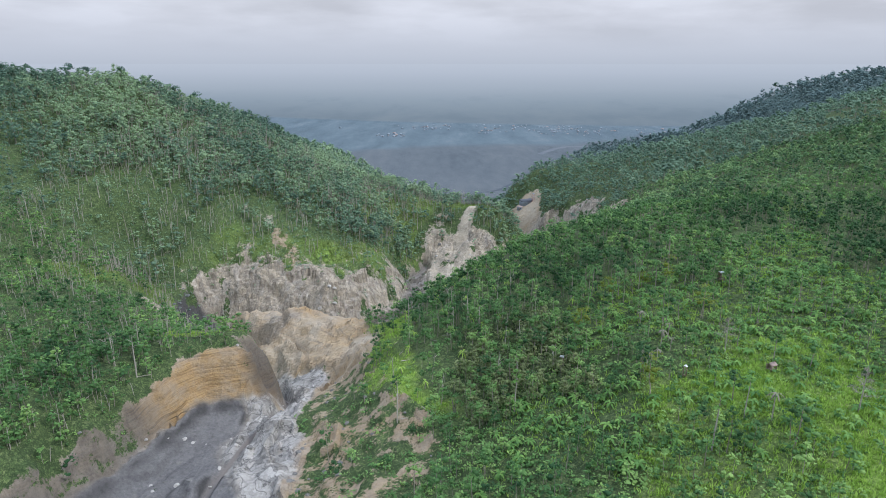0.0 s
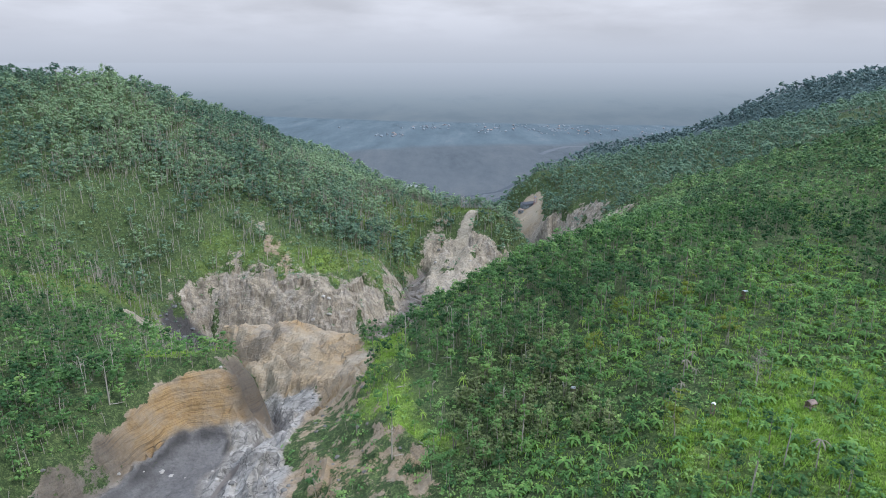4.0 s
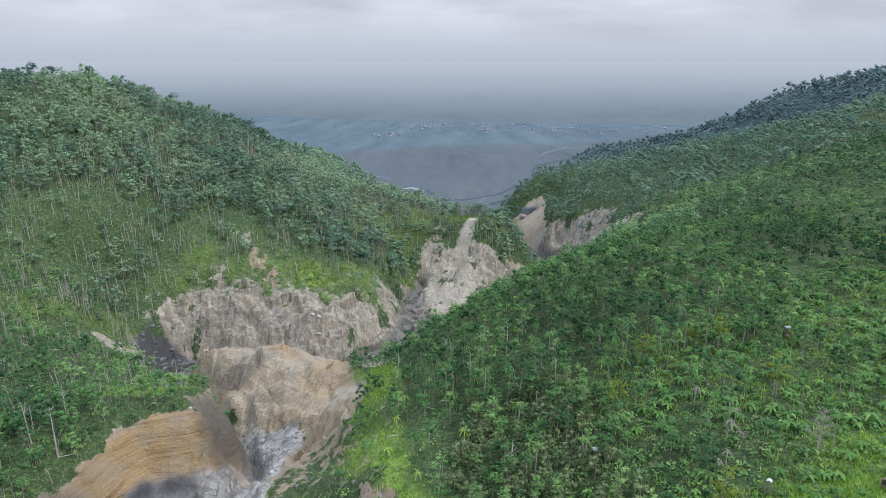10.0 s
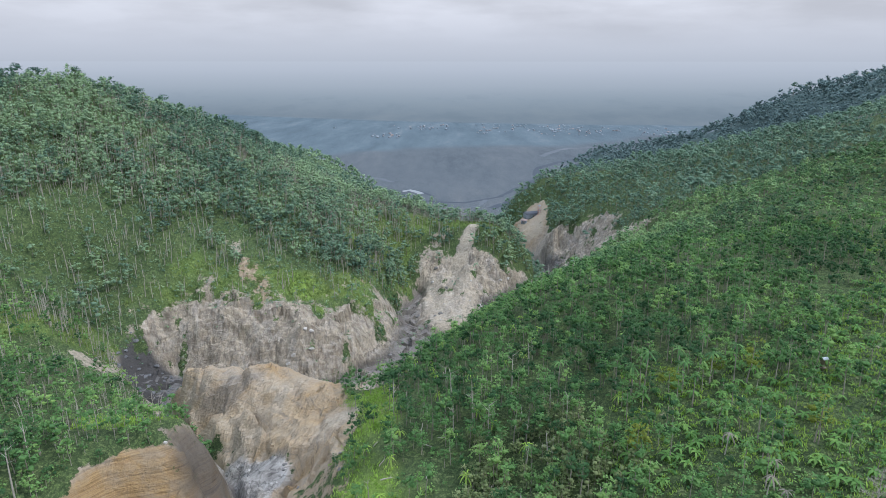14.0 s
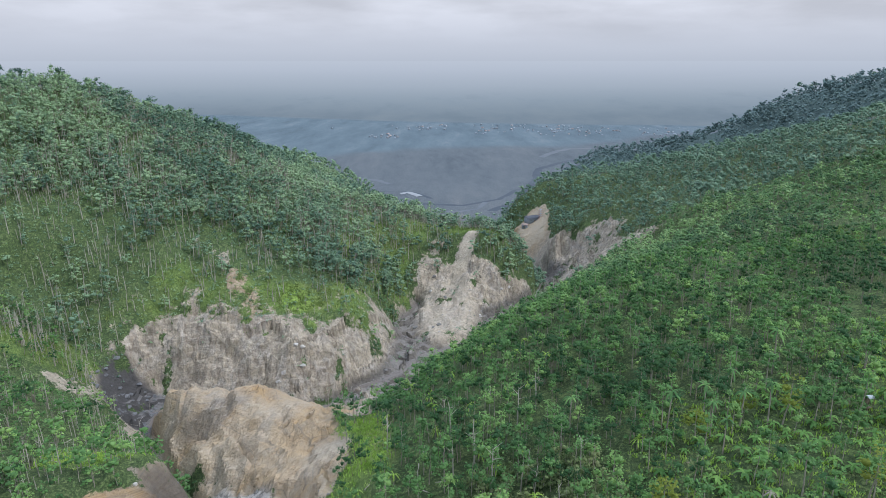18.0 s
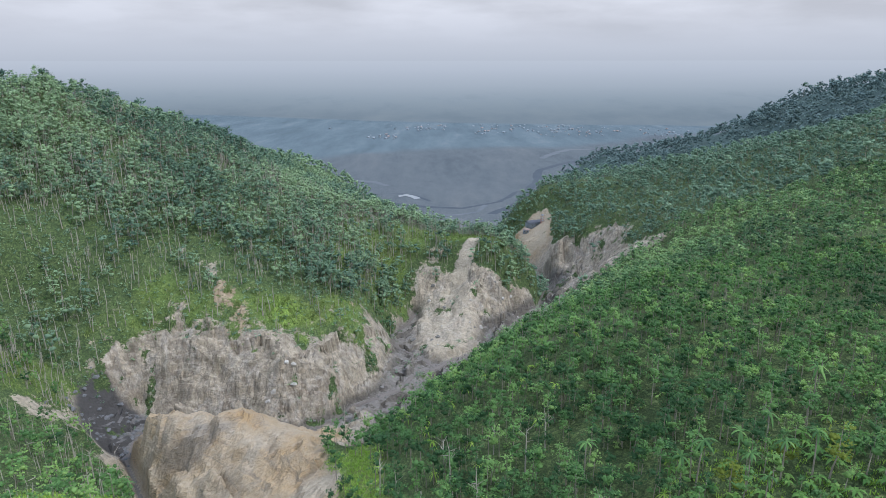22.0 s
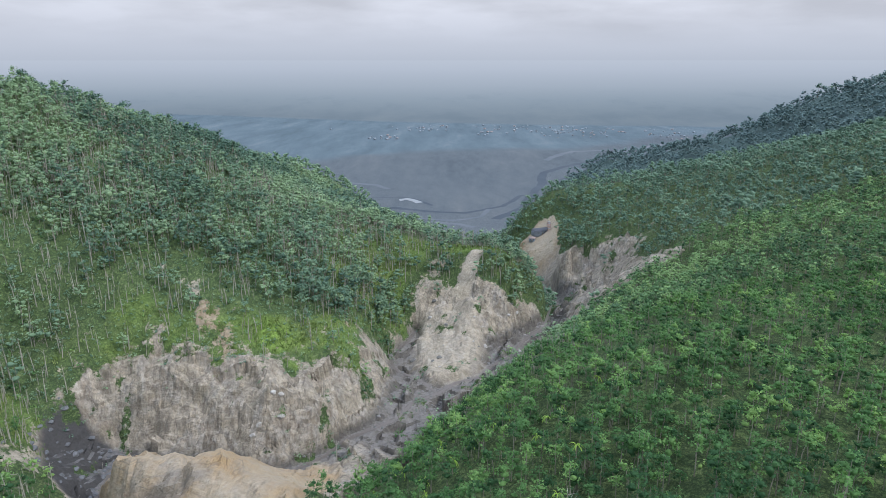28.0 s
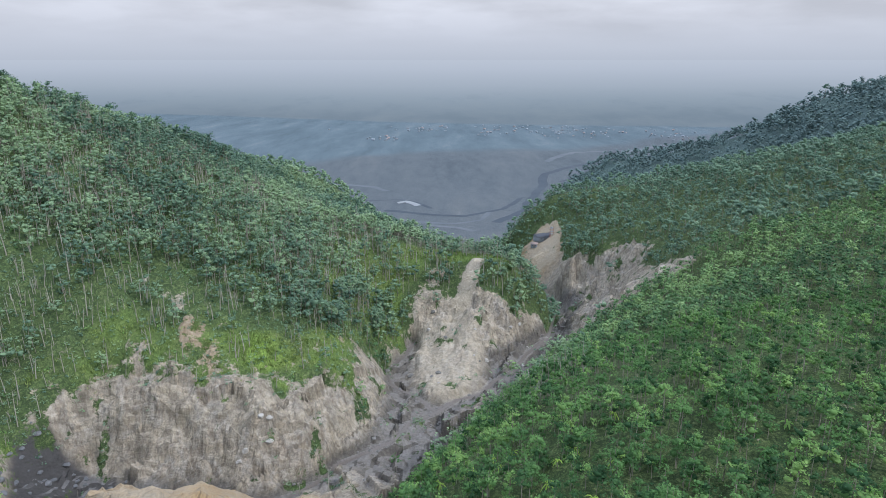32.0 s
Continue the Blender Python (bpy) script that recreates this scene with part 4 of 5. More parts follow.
def scatter(name, shapes, x, y, scale, mats, label, category, sink=0.0, tone=None):
    """One object of many plants: a shape each, turned, scaled and set on the ground."""
    n = len(x)
    z = height(x, y) - sink
    turn, kind = rng.uniform(0, 2 * math.pi, n), rng.integers(0, len(shapes), n)
    tone = np.clip(rng.normal(0.5, 0.24, n), 0, 1) if tone is None else tone
    vs, fs, ms, ts, base = [], [], [], [], 0
    for k, (v, f, m) in enumerate(shapes):
        who = np.flatnonzero(kind == k)
        if not len(who):
            continue
        c, s, sc = np.cos(turn[who])[:, None], np.sin(turn[who])[:, None], scale[who][:, None]
        px = (v[:, 0] * c - v[:, 1] * s) * sc + x[who][:, None]
        py = (v[:, 0] * s + v[:, 1] * c) * sc + y[who][:, None]
        pz = v[:, 2] * sc * rng.uniform(0.85, 1.2, (len(who), 1)) + z[who][:, None]
        vs.append(np.stack([px, py, pz], 2).reshape(-1, 3))
        fs.append((f[None] + (np.arange(len(who)) * len(v))[:, None, None]).reshape(-1, 4) + base)
        ms.append(np.tile(m, len(who)))
        ts.append(np.repeat(tone[who], len(v)))
        base += len(who) * len(v)
    ob = new(name, mesh_from(name, np.concatenate(vs), np.concatenate(fs), mats, np.concatenate(ms), dict(tone=np.concatenate(ts))))
    return tagged(ob, label, category, kind="stuff")


def sow(n, x0, x1, y0, y1, keep):
    """Random places in a box of the plan where keep(x, y) allows one."""
    x, y = rng.uniform(x0, x1, n), rng.uniform(y0, y1, n)
    ok = keep(x, y) > rng.uniform(0, 1, n)
    return x[ok], y[ok]


def green(x, y):
    return (1 - np.clip(cover_at("bare", x, y) * 1.6, 0, 1)) * (1 - cover_at("plain", x, y))


BROAD = [far_tree(t, r, 84, c, 0.66, q) for t, r, c, q in ((9.5, 2.9, 7, 0.5), (11, 3.2, 8, 0.45), (8, 2.7, 6, 0.55), (12.5, 3.0, 8, 0.55), (10, 3.6, 8, 0.36), (7, 3.0, 7, 0.6))]
MID = [far_tree(t, r, 38, c, 1.0, q) for t, r, c, q in ((9.5, 3.1, 6, 0.6), (11, 3.4, 7, 0.6), (8, 2.8, 6, 0.65), (13, 3.3, 7, 0.62), (10, 3.9, 7, 0.45))]
FAR = [far_tree(t, r, 24, c, 1.25, q) for t, r, c, q in ((10, 4.0, 5, 0.65), (12, 4.4, 6, 0.65), (9, 3.6, 5, 0.7))]
DISTANT = [join((v + [0, 0, 2.5], f, 1)) for v, f, _ in (foliage(12, w, 6.5, 3, 1.9)[0] for w in (4.2, 4.8, 3.9))]
SHRUB = [foliage(17, 1.8, 0.9, 4, 0.62, hearts=1)[0] for _ in range(5)]
BANANAS = [join(*banana(t)) for t in (3.4, 4.0, 2.8, 3.7)]
SNAGS = [join(*bare_tree(t, branches=b)) for t, b in ((9, 2), (12, 3), (7, 1), (14, 3), (10, 4))]
TUFTS = [grass_tuft() for _ in range(4)]


def patchy(x, y, size, seed, a, b):
    return smooth(fractal(x, y, size, seed), a, b)


def lush(x, y):
    return cover_at("lush", x, y)


# woods of the western hill
GROVE = [(-112, 458), (-104, 520), (-60, 545), (-20, 545), (-48, 486), (-62, 458), (-90, 456)]
x, y = sow(10400, -430, 75, 395, 790, lambda x, y: green(x, y) * (0.13 + 0.8 * smooth(y - 0.12 * x + 40 * fractal(x, y, 45, 307, 2), 462, 520)) * np.clip(1 - 1.2 * lush(x, y), 0.06, 1) * (1 - 0.45 * patchy(x, y, 40, 5, 0.3, 0.55)) + 0.75 * green(x, y) * inside(x, y, GROVE, 8, 10))
tone = np.clip(0.45 + 0.85 * fractal(x, y, 60, 201) + rng.normal(0, 0.24, len(x)), 0, 1)
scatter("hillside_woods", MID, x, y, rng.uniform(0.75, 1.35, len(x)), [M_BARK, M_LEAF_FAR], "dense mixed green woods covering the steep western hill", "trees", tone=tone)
x, y = sow(6500, -270, 60, 360, 640, lambda x, y: green(x, y) * (0.25 + 0.75 * patchy(x, y, 30, 15, -0.1, 0.3)))
scatter("dead_trunks", SNAGS, x, y, rng.uniform(0.4, 1.1, len(x)), [M_DEAD, M_DEAD], "pale leafless trunks standing on the torn slope", "dead trees")
x, y = sow(5600, -330, -84, 110, 400, lambda x, y: green(x, y) * (0.45 + 0.55 * (y < 250)) * (1 - 0.8 * lush(x, y)))
tone = np.clip(0.48 + 0.5 * fractal(x, y, 35, 321) + rng.normal(0, 0.24, len(x)), 0, 1)
scatter("terrace_woods", MID, x, y, rng.uniform(0.4, 0.9, len(x)), [M_BARK, M_LEAF], "green thicket of small trees on the terrace", "trees", tone=tone)
x, y = sow(900, -260, -96, 150, 390, green)
scatter("terrace_trunks", SNAGS, x, y, rng.uniform(0.35, 0.8, len(x)), [M_DEAD, M_DEAD], "bleached leafless trunks among the thicket on the terrace", "dead trees")
# eastern spur, with banana gardens in between
GARDENS = ([(70, 128), (120, 135), (150, 200), (165, 290), (110, 260), (84, 190)], [(5, 140), (60, 130), (62, 165), (20, 180)], [(45, 190), (80, 180), (95, 230), (60, 240)], [(180, 300), (260, 330), (290, 460), (230, 480), (190, 400)])


def stand(x, y):
    return np.maximum.reduce([inside(x, y, g, 8, 10) for g in GARDENS])


x, y = sow(6400, -40, 270, 130, 530, lambda x, y: green(x, y) * (1 - 0.7 * stand(x, y)) * (1 - 0.95 * lush(x, y)) * (0.55 + 0.45 * smooth(y + 0.3 * x, 200, 260)))
tone = np.clip(0.42 + 0.5 * fractal(x, y, 60, 211) + rng.normal(0, 0.27, len(x)), 0, 1)
size, near = rng.uniform(0.5, 1.0, len(x)), y + 0.25 * x < 425
scatter("spur_woods", BROAD, x[near], y[near], size[near], [M_BARK, M_LEAF], "dense green trees covering the eastern spur", "trees", tone=tone[near])
scatter("upper_spur_woods", MID, x[~near], y[~near], size[~near], [M_BARK, M_LEAF_UPPER], "green trees on the upper end of the spur, lightened for haze", "trees", tone=tone[~near])
x, y = sow(2200, 262, 420, 180, 540, green)
scatter("hill_woods", DISTANT, x, y, rng.uniform(0.5, 0.9, len(x)), [M_BARK, M_LEAF_UPPER], "trees on the upper eastern hill", "trees")
# far woods, their leaves tinted for haze
x, y = sow(10500, 50, 1000, 520, 1400, lambda x, y: green(x, y) * (1.0 - 0.12 * (y > 870)))
near = y < 870
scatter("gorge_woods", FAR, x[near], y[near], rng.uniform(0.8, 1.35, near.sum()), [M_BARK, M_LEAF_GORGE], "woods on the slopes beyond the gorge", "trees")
scatter("distant_woods", DISTANT, x[~near], y[~near], rng.uniform(1.0, 1.9, (~near).sum()), [M_BARK, M_LEAF_HAZE], "woods on the far ridge, leaves tinted blue for haze", "trees")
x, y = sow(4200, -700, -50, 560, 1000, lambda x, y: green(x, y) * np.where(x > -400, smooth(y, 760, 790), 0.3))
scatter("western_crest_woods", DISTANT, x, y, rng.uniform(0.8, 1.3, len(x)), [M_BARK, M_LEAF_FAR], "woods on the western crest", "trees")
x, y = sow(3000, 60, 360, 545, 870, lambda x, y: green(x, y))
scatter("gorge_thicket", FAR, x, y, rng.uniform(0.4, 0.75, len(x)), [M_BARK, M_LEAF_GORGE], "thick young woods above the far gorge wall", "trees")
# undergrowth
x, y = sow(7500, -300, 70, 390, 560, lambda x, y: (1 - cover_at("bare", x, y)))
scatter("slope_bushes", SHRUB, x, y, rng.uniform(0.5, 1.1, len(x)), [M_BARK, M_LEAF_FAR], "bushes and creepers between the dead trunks", "bushes")
x, y = sow(14000, -330, 330, 110, 560, lambda x, y: green(x, y) * (1 - 0.4 * lush(x, y)) * np.clip(0.25 + stand(x, y) + (x < -80) * (y < 400) * 0.5 + (y < 225) * 0.55, 0, 1))
scatter("undergrowth", SHRUB, x, y, rng.uniform(0.5, 1.2, len(x)), [M_BARK, M_LEAF], "low green bushes and vines covering the slopes", "bushes")

x, y = sow(3400, -45, 210, 60, 185, lambda x, y: green(x, y) * (1 - 0.72 * lush(x, y)))
scatter("near_undergrowth", SHRUB, x, y, rng.uniform(0.6, 1.4, len(x)), [M_BARK, M_LEAF], "low green bushes on the slope below the start", "bushes")
x, y = sow(700, -30, 210, 40, 140, lambda x, y: green(x, y) * (1 - 0.8 * lush(x, y)))
scatter("near_thicket", MID, x, y, rng.uniform(0.4, 0.8, len(x)), [M_BARK, M_LEAF], "small green trees on the slope below the start", "trees")


# ---------------------------------------------------------------- single things with their parts
def part(name, shape, mats, parent, label="", tone=0.5):
    """One mesh object under a thing or a part, from (verts, quads, ...)."""
    v, f = shape[0], shape[1]
    ob = new(name, mesh_from(name, v, f, mats if isinstance(mats, list) else [mats], attrs=dict(tone=np.full(len(v), tone))))
    ob.parent = parent
    return tagged(ob, label)


def thing(name, label, category, group=""):
    ob = new(name)
    ob.empty_display_size = 0.5
    return tagged(ob, label, category, group)


def box(x0, x1, y0, y1, z0, z1):
    v = np.array([(x, y, z) for z in (z0, z1) for x, y in ((x0, y0), (x1, y0), (x1, y1), (x0, y1))], float)
    return v, np.array([(3, 2, 1, 0), (4, 5, 6, 7), (0, 1, 5, 4), (1, 2, 6, 5), (2, 3, 7, 6), (3, 0, 4, 7)])


def spots(n, x0, x1, y0, y1, keep, apart, seed):
    """Places at least so far apart, picked from random ones."""
    r, out, tries = np.random.default_rng(seed), [], 0
    while len(out) < n and tries < 60:
        tries += 1
        xs, ys = r.uniform(x0, x1, 200), r.uniform(y0, y1, 200)
        ok = keep(xs, ys) > r.uniform(0, 1, 200)
        for a, b in zip(xs[ok], ys[ok]):
            if len(out) < n and all((a - c) ** 2 + (b - d) ** 2 > apart**2 for c, d in out):
                out.append((a, b))
    return out


def plant_out(models, places, low, high, seed, sink=0.0):
    """Copies of the model things at places, turned and scaled; the models take the first places."""
    r = np.random.default_rng(seed)
    for i, (a, b) in enumerate(places):
        m = models[i % len(models)]
        s = r.uniform(low, high)
        at = pose(a, b, float(height(a, b)) - sink, 0, 0, r.uniform(0, 360)) @ Matrix.Diagonal((s, s, s * r.uniform(0.9, 1.15), 1))
        if i < len(models):
            m.matrix_basis = at
        else:
            copy_thing(m, Matrix.Identity(4)).matrix_basis = at


def tree_thing(name, label, tall, radius, n, clumps, size, deep, leaf, seed, category="tree", group="", bark=None, tone=0.5):
    r = np.random.default_rng(seed)
    t, limbs, crown = broad_tree(tall, radius, n, clumps, size, deep, 5, r)
    ob = thing(name, label, category, group)
    part("trunk", t, bark or M_BARK, ob)
    for l in limbs[:3]:
        part("branch", l, bark or M_BARK, ob)
    part("crown", crown, leaf, ob, tone=tone)
    return ob


SPUR_TREE = "slender green broadleaf tree with a pale trunk on the slope"
models = [tree_thing("broadleaf_tree", SPUR_TREE, t, r, 110, c, 0.62, d, M_LEAF, 300 + i, group="trees on the eastern spur", tone=k)
          for i, (t, r, c, d, k) in enumerate(((11, 2.7, 8, 0.45, 0.4), (12.5, 3.0, 9, 0.42, 0.55), (9.5, 2.6, 8, 0.5, 0.7), (13, 2.8, 9, 0.4, 0.3), (10, 3.3, 9, 0.36, 0.6)))]
plant_out(models, spots(240, 8, 125, 185, 335, lambda x, y: green(x, y) * (1 - lush(x, y)), 4.2, 11), 0.6, 0.95, 12)
models = [tree_thing("bright_sapling", "bright light-green sapling among darker trees", t, r, 80, 6, 0.55, 0.5, M_BANANA, 320 + i, group="bright saplings", tone=0.35)
          for i, (t, r) in enumerate(((7, 1.7), (6, 1.9)))]
plant_out(models, spots(36, -15, 110, 165, 320, green, 6, 13), 0.6, 1.0, 14)
models = [tree_thing("yellow_green_tree", "tall yellow-green tree rising above its neighbours", t, r, 190, 12, 0.65, 0.6, M_YELLOW, 330 + i, group="yellow-green trees")
          for i, (t, r) in enumerate(((15, 3.4), (10, 3.0)))]
plant_out(models, [(83, 223), (76, 228), (58, 158),  (47, 201), (86, 196), (62, 222)], 0.8, 1.05, 15)


def banana_thing(tall, seed):
    r = np.random.default_rng(seed)
    ob = thing("banana_plant", "banana plant with long arching bright green leaves", "plant", "banana plants on the slope")
    stem, blades = banana(tall, 7, r)
    part("stem", stem, M_BANANA, ob, tone=0.2)
    v, f, _ = blades
    for k in range(7):
        part("leaf", (v[k * 12 : k * 12 + 12], f[k * 6 : k * 6 + 6] - k * 12), M_BANANA, ob, tone=r.uniform(0.1, 0.7))
    return ob


models = [banana_thing(t, 340 + i) for i, t in enumerate((3.9, 4.4, 3.3, 4.1))]
plant_out(models, spots(250, 0, 170, 125, 300, lambda x, y: green(x, y) * stand(x, y), 2.4, 16), 0.6, 1.0, 17)
x, y = sow(5200, 0, 330, 130, 520, lambda x, y: green(x, y) * np.clip(0.5 * patchy(x, y, 50, 25, 0.0, 0.3) + 0.8 * stand(x, y), 0, 1) * 0.75)
scatter("banana_grove", BANANAS, x, y, rng.uniform(0.55, 0.95, len(x)), [M_BANANA, M_BANANA], "groves of banana plants on the eastern hill", "plants")


def palm_thing(tall, dry, seed):
    r = np.random.default_rng(seed)
    ob = thing("palm_tree", "dry palm with drooping bleached fronds" if dry else "slender palm tree with green fronds", "palm", "palms on the slope")
    count = 7 if dry else 11
    trunk, fronds = palm(tall, count, dry, r)
    part("trunk", trunk, M_DEAD if dry else M_BARK, ob)
    v, f, _ = fronds
    for k in range(count):
        part("frond", (v[k * 12 : k * 12 + 12], f[k * 6 : k * 6 + 6] - k * 12), M_DRY if dry else M_LEAF, ob, tone=r.uniform(0.15, 0.6))
    return ob


plant_out([palm_thing(8, True, 350), palm_thing(6.5, True, 351)], [(60, 169), (64, 172), (68, 181), (72, 186), (83, 141), (70, 178), (66, 196)], 0.6, 0.85, 18)
plant_out([palm_thing(9, False, 352), palm_thing(11, False, 353)], [(68, 232), (75, 234), (74, 225), (57, 227), (66, 223), (80, 224), (54, 228), (66, 216), (36, 240), (92, 246)], 0.8, 1.1, 19)


def tree_fern(seed):
    r = np.random.default_rng(seed)
    ob = thing("tree_fern", "bright green star-shaped tree fern", "fern", "tree ferns on the spur")
    trunk, fronds = palm(3.2, 8, False, r)
    part("trunk", trunk, M_BARK, ob)
    v, f, _ = fronds
    for k in range(8):
        part("frond", (v[k * 12 : k * 12 + 12] * [0.75, 0.75, 1], f[k * 6 : k * 6 + 6] - k * 12), M_GRASS, ob, tone=r.uniform(0.5, 1.0))
    return ob


plant_out([tree_fern(354), tree_fern(355)], spots(44, -22, 50, 200, 330, green, 5, 20), 0.7, 1.1, 21)


def dead_thing(tall, branches, seed):
    r = np.random.default_rng(seed)
    ob = thing("dead_tree", "bleached leafless tree standing on the torn slope", "dead tree", "dead trees above the gorge")
    first, *rest = bare_tree(tall, r, branches)
    part("trunk", first, M_DEAD, ob, tone=0.7)
    for q in rest:
        part("branch", q, M_DEAD, ob, tone=0.6)
    return ob


models = [dead_thing(t, b, 360 + i) for i, (t, b) in enumerate(((11, 4), (13, 5), (8, 3), (15, 5)))]
places = spots(90, -215, -100, 300, 450, lambda x, y: green(x, y), 5, 22) + spots(40, -60, 60, 470, 600, green, 5, 23) + spots(26, -20, 40, 180, 260, green, 5, 24) + spots(10, -130, -95, 215, 265, green, 4, 25)
plant_out(models, places, 0.6, 1.05, 26)


def conifer(seed):
    """A grey leafless conifer with level whorls of twigs."""
    r = np.random.default_rng(seed)
    ob = thing("grey_conifer", "grey leafless conifer with level tiers of branches", "dead tree")
    part("trunk", tube([(0, 0, -0.6), (0.1, 0, 6), (0.2, 0.1, 13)], [0.24, 0.16, 0.04], 6), M_DEAD, ob)
    for k in range(16):
        z, a = 4.5 + 8 * k / 16, k * 2.4
        l = 3.4 * (1.05 - k / 16) + 0.4
        d = np.array([math.cos(a), math.sin(a)])
        spray = np.c_[d[0] * l, d[1] * l, 0.2 * l] * r.uniform(0.25, 1.05, (26, 1)) + r.normal(0, 0.3, (26, 3)) + [0.1, 0, z]
        part("spray", leaves(spray, 0.5, slim=0.3, r=r), M_DRY, ob, "dry grey twigs", tone=r.uniform(0, 0.6))
        limb = part("branch", tube([(0.1, 0, z), (d[0] * l, d[1] * l, z + 0.2 * l)], [0.07, 0.02], 3), M_DEAD, ob, tone=r.uniform(0, 0.5))
        for j in range(7):
            u, b = (j + 2) / 9, a + (0.9 if j % 2 else -0.9)
            q = d * l * u
            part("twig", tube([(q[0], q[1], z + 0.2 * l * u), (q[0] + math.cos(b) * l * 0.35, q[1] + math.sin(b) * l * 0.35, z + 0.2 * l * u + 0.15)], [0.06, 0.04], 3), M_DEAD, limb, tone=r.uniform(0, 0.5))
    return ob


plant_out([conifer(370)], [(84, 172), (103, 139)], 0.85, 1.0, 27)


def lone_pole(seed):
    ob = tree_thing("tall_slender_tree", "tall slender tree with a white trunk and small green crown", 15, 1.5, 60, 6, 0.8, 0.3, M_BANANA, seed, bark=M_DEAD)
    return ob


plant_out([lone_pole(380)], [(66, 135), (77, 143), (22, 172)], 0.8, 1.0, 28)

models = []
for i, (t, rad) in enumerate(((15, 5.0), (13, 4.2))):
    models.append(tree_thing("crest_tree", "flat-topped tree standing on the skyline", t, rad, 120, 9, 1.1, 0.28, M_LEAF_FAR, 390 + i, group="trees on the crests", tone=0.2))
crest = [(p[0], p[1]) for k in ("west_crest",) for p in run(LINES[k], 13)] + [(p[0], p[1] - 4) for p in run([(500, 1255, 0), (560, 1180, 0), (565, 1105, 0), (680, 1120, 0), (900, 1150, 0)], 20)]
_r = np.random.default_rng(29)
crest = [(a + _r.uniform(-5, 5), b + _r.uniform(-5, 5)) for a, b in crest if -430 < a and _r.uniform() < 0.75]
plant_out(models, crest, 0.85, 1.3, 30)


# ---------------------------------------------------------------- stones
def stone_shape(seed, flat=0.7):
    """An angular boulder: a rounded block with knocked-off corners."""
    r = np.random.default_rng(seed)
    bm = bmesh.new()
    bmesh.ops.create_icosphere(bm, subdivisions=2, radius=1.0)
    cuts = [(Vector(r.normal(0, 1, 3)).normalized(), r.uniform(0.55, 0.85)) for _ in range(9)]
    for v in bm.verts:
        for n, d in cuts:
            over = v.co.dot(n) - d
            if over > 0:
                v.co -= n * over
        v.co *= 1 + 0.09 * r.normal()
        v.co.z *= flat
    me = bpy.data.meshes.new("boulder")
    bm.to_mesh(me)
    bm.free()
    return me


def boulder(mesh, mat, x, y, size, label, group, r):
    me = mesh
    if not me.materials:
        me.materials.append(mat)
    ob = new("boulder", me)
    tagged(ob, label, "boulder", group)
    ob.matrix_basis = pose(x, y, float(height(x, y)) - size * 0.1, 0, 0, r.uniform(0, 360)) @ Matrix.Diagonal((size, size * r.uniform(0.7, 1.1), size * r.uniform(0.7, 1.1), 1))
    return ob


_r = np.random.default_rng(31)
GREY, PALE, DARK = [stone_shape(400 + i) for i in range(4)], [stone_shape(410 + i) for i in range(4)], [stone_shape(420 + i) for i in range(4)]
for i, (a, b) in enumerate(spots(70, -175, -135, 355, 400, lambda x, y: cover_at("bare", x, y), 2.2, 32)):
    boulder(DARK[i % 4], M_DARK_ROCK, a, b, _r.uniform(0.7, 1.9), "dark blue-grey boulder lying in the stream bed", "boulders in the gully", _r)
for i, (a, b) in enumerate(spots(60, -140, 10, 385, 470, lambda x, y: cover_at("ash", x, y), 2.5, 33)):
    boulder(GREY[i % 4], M_BOULDER, a, b, _r.uniform(0.5, 1.3), "grey boulder beside the river", "boulders by the river", _r)
for i, (a, b) in enumerate(spots(6, -86, -72, 398, 408, lambda x, y: np.ones(x.shape), 3.2, 34)):
    boulder(PALE[i % 4], M_PALE_ROCK, a, b, _r.uniform(1.0, 2.2), "pale fallen block on the cliff", "pale blocks on the cliff", _r)
for i, (a, b) in enumerate(spots(90, -125, -46, 160, 300, lambda x, y: cover_at("slab", x, y) + 0.4 * cover_at("ash", x, y), 2.0, 35)):
    boulder((GREY + PALE)[i % 8], M_BOULDER, a, b, _r.uniform(0.4, 1.3), "grey rounded rock in the dry bed", "rocks in the dry bed", _r)
for i, (a, b) in enumerate(spots(40, -50, 4, 165, 255, lambda x, y: cover_at("bare", x, y), 2.4, 36)):
    boulder(GREY[i % 4], M_BOULDER, a, b, _r.uniform(0.4, 1.3), "stone on the overgrown bank", "stones on the bank", _r)
for i, (a, b) in enumerate(spots(34, -44, 80, 480, 570, lambda x, y: cover_at("bare", x, y) * (1 - cover_at("slide", x, y)), 2.6, 37)):
    boulder((GREY + PALE)[i % 8], M_BOULDER, a, b, _r.uniform(0.7, 2.2), "grey rock at the foot of the slide", "rocks below the slide", _r)


# ---------------------------------------------------------------- huts and buildings
def surface_mat(name, a, b, rough=0.7, scale=2.0, metal=0.0):
    m = Mat(name)
    v = m.noise(scale, 6.0, 0.6)
    m.bsdf.inputs["Metallic"].default_value = metal
    m.bump(v, 0.3, 0.05)
    return m.done(m.mix(m.span(v, 0.3, 0.7), a, b), rough, 0.3)


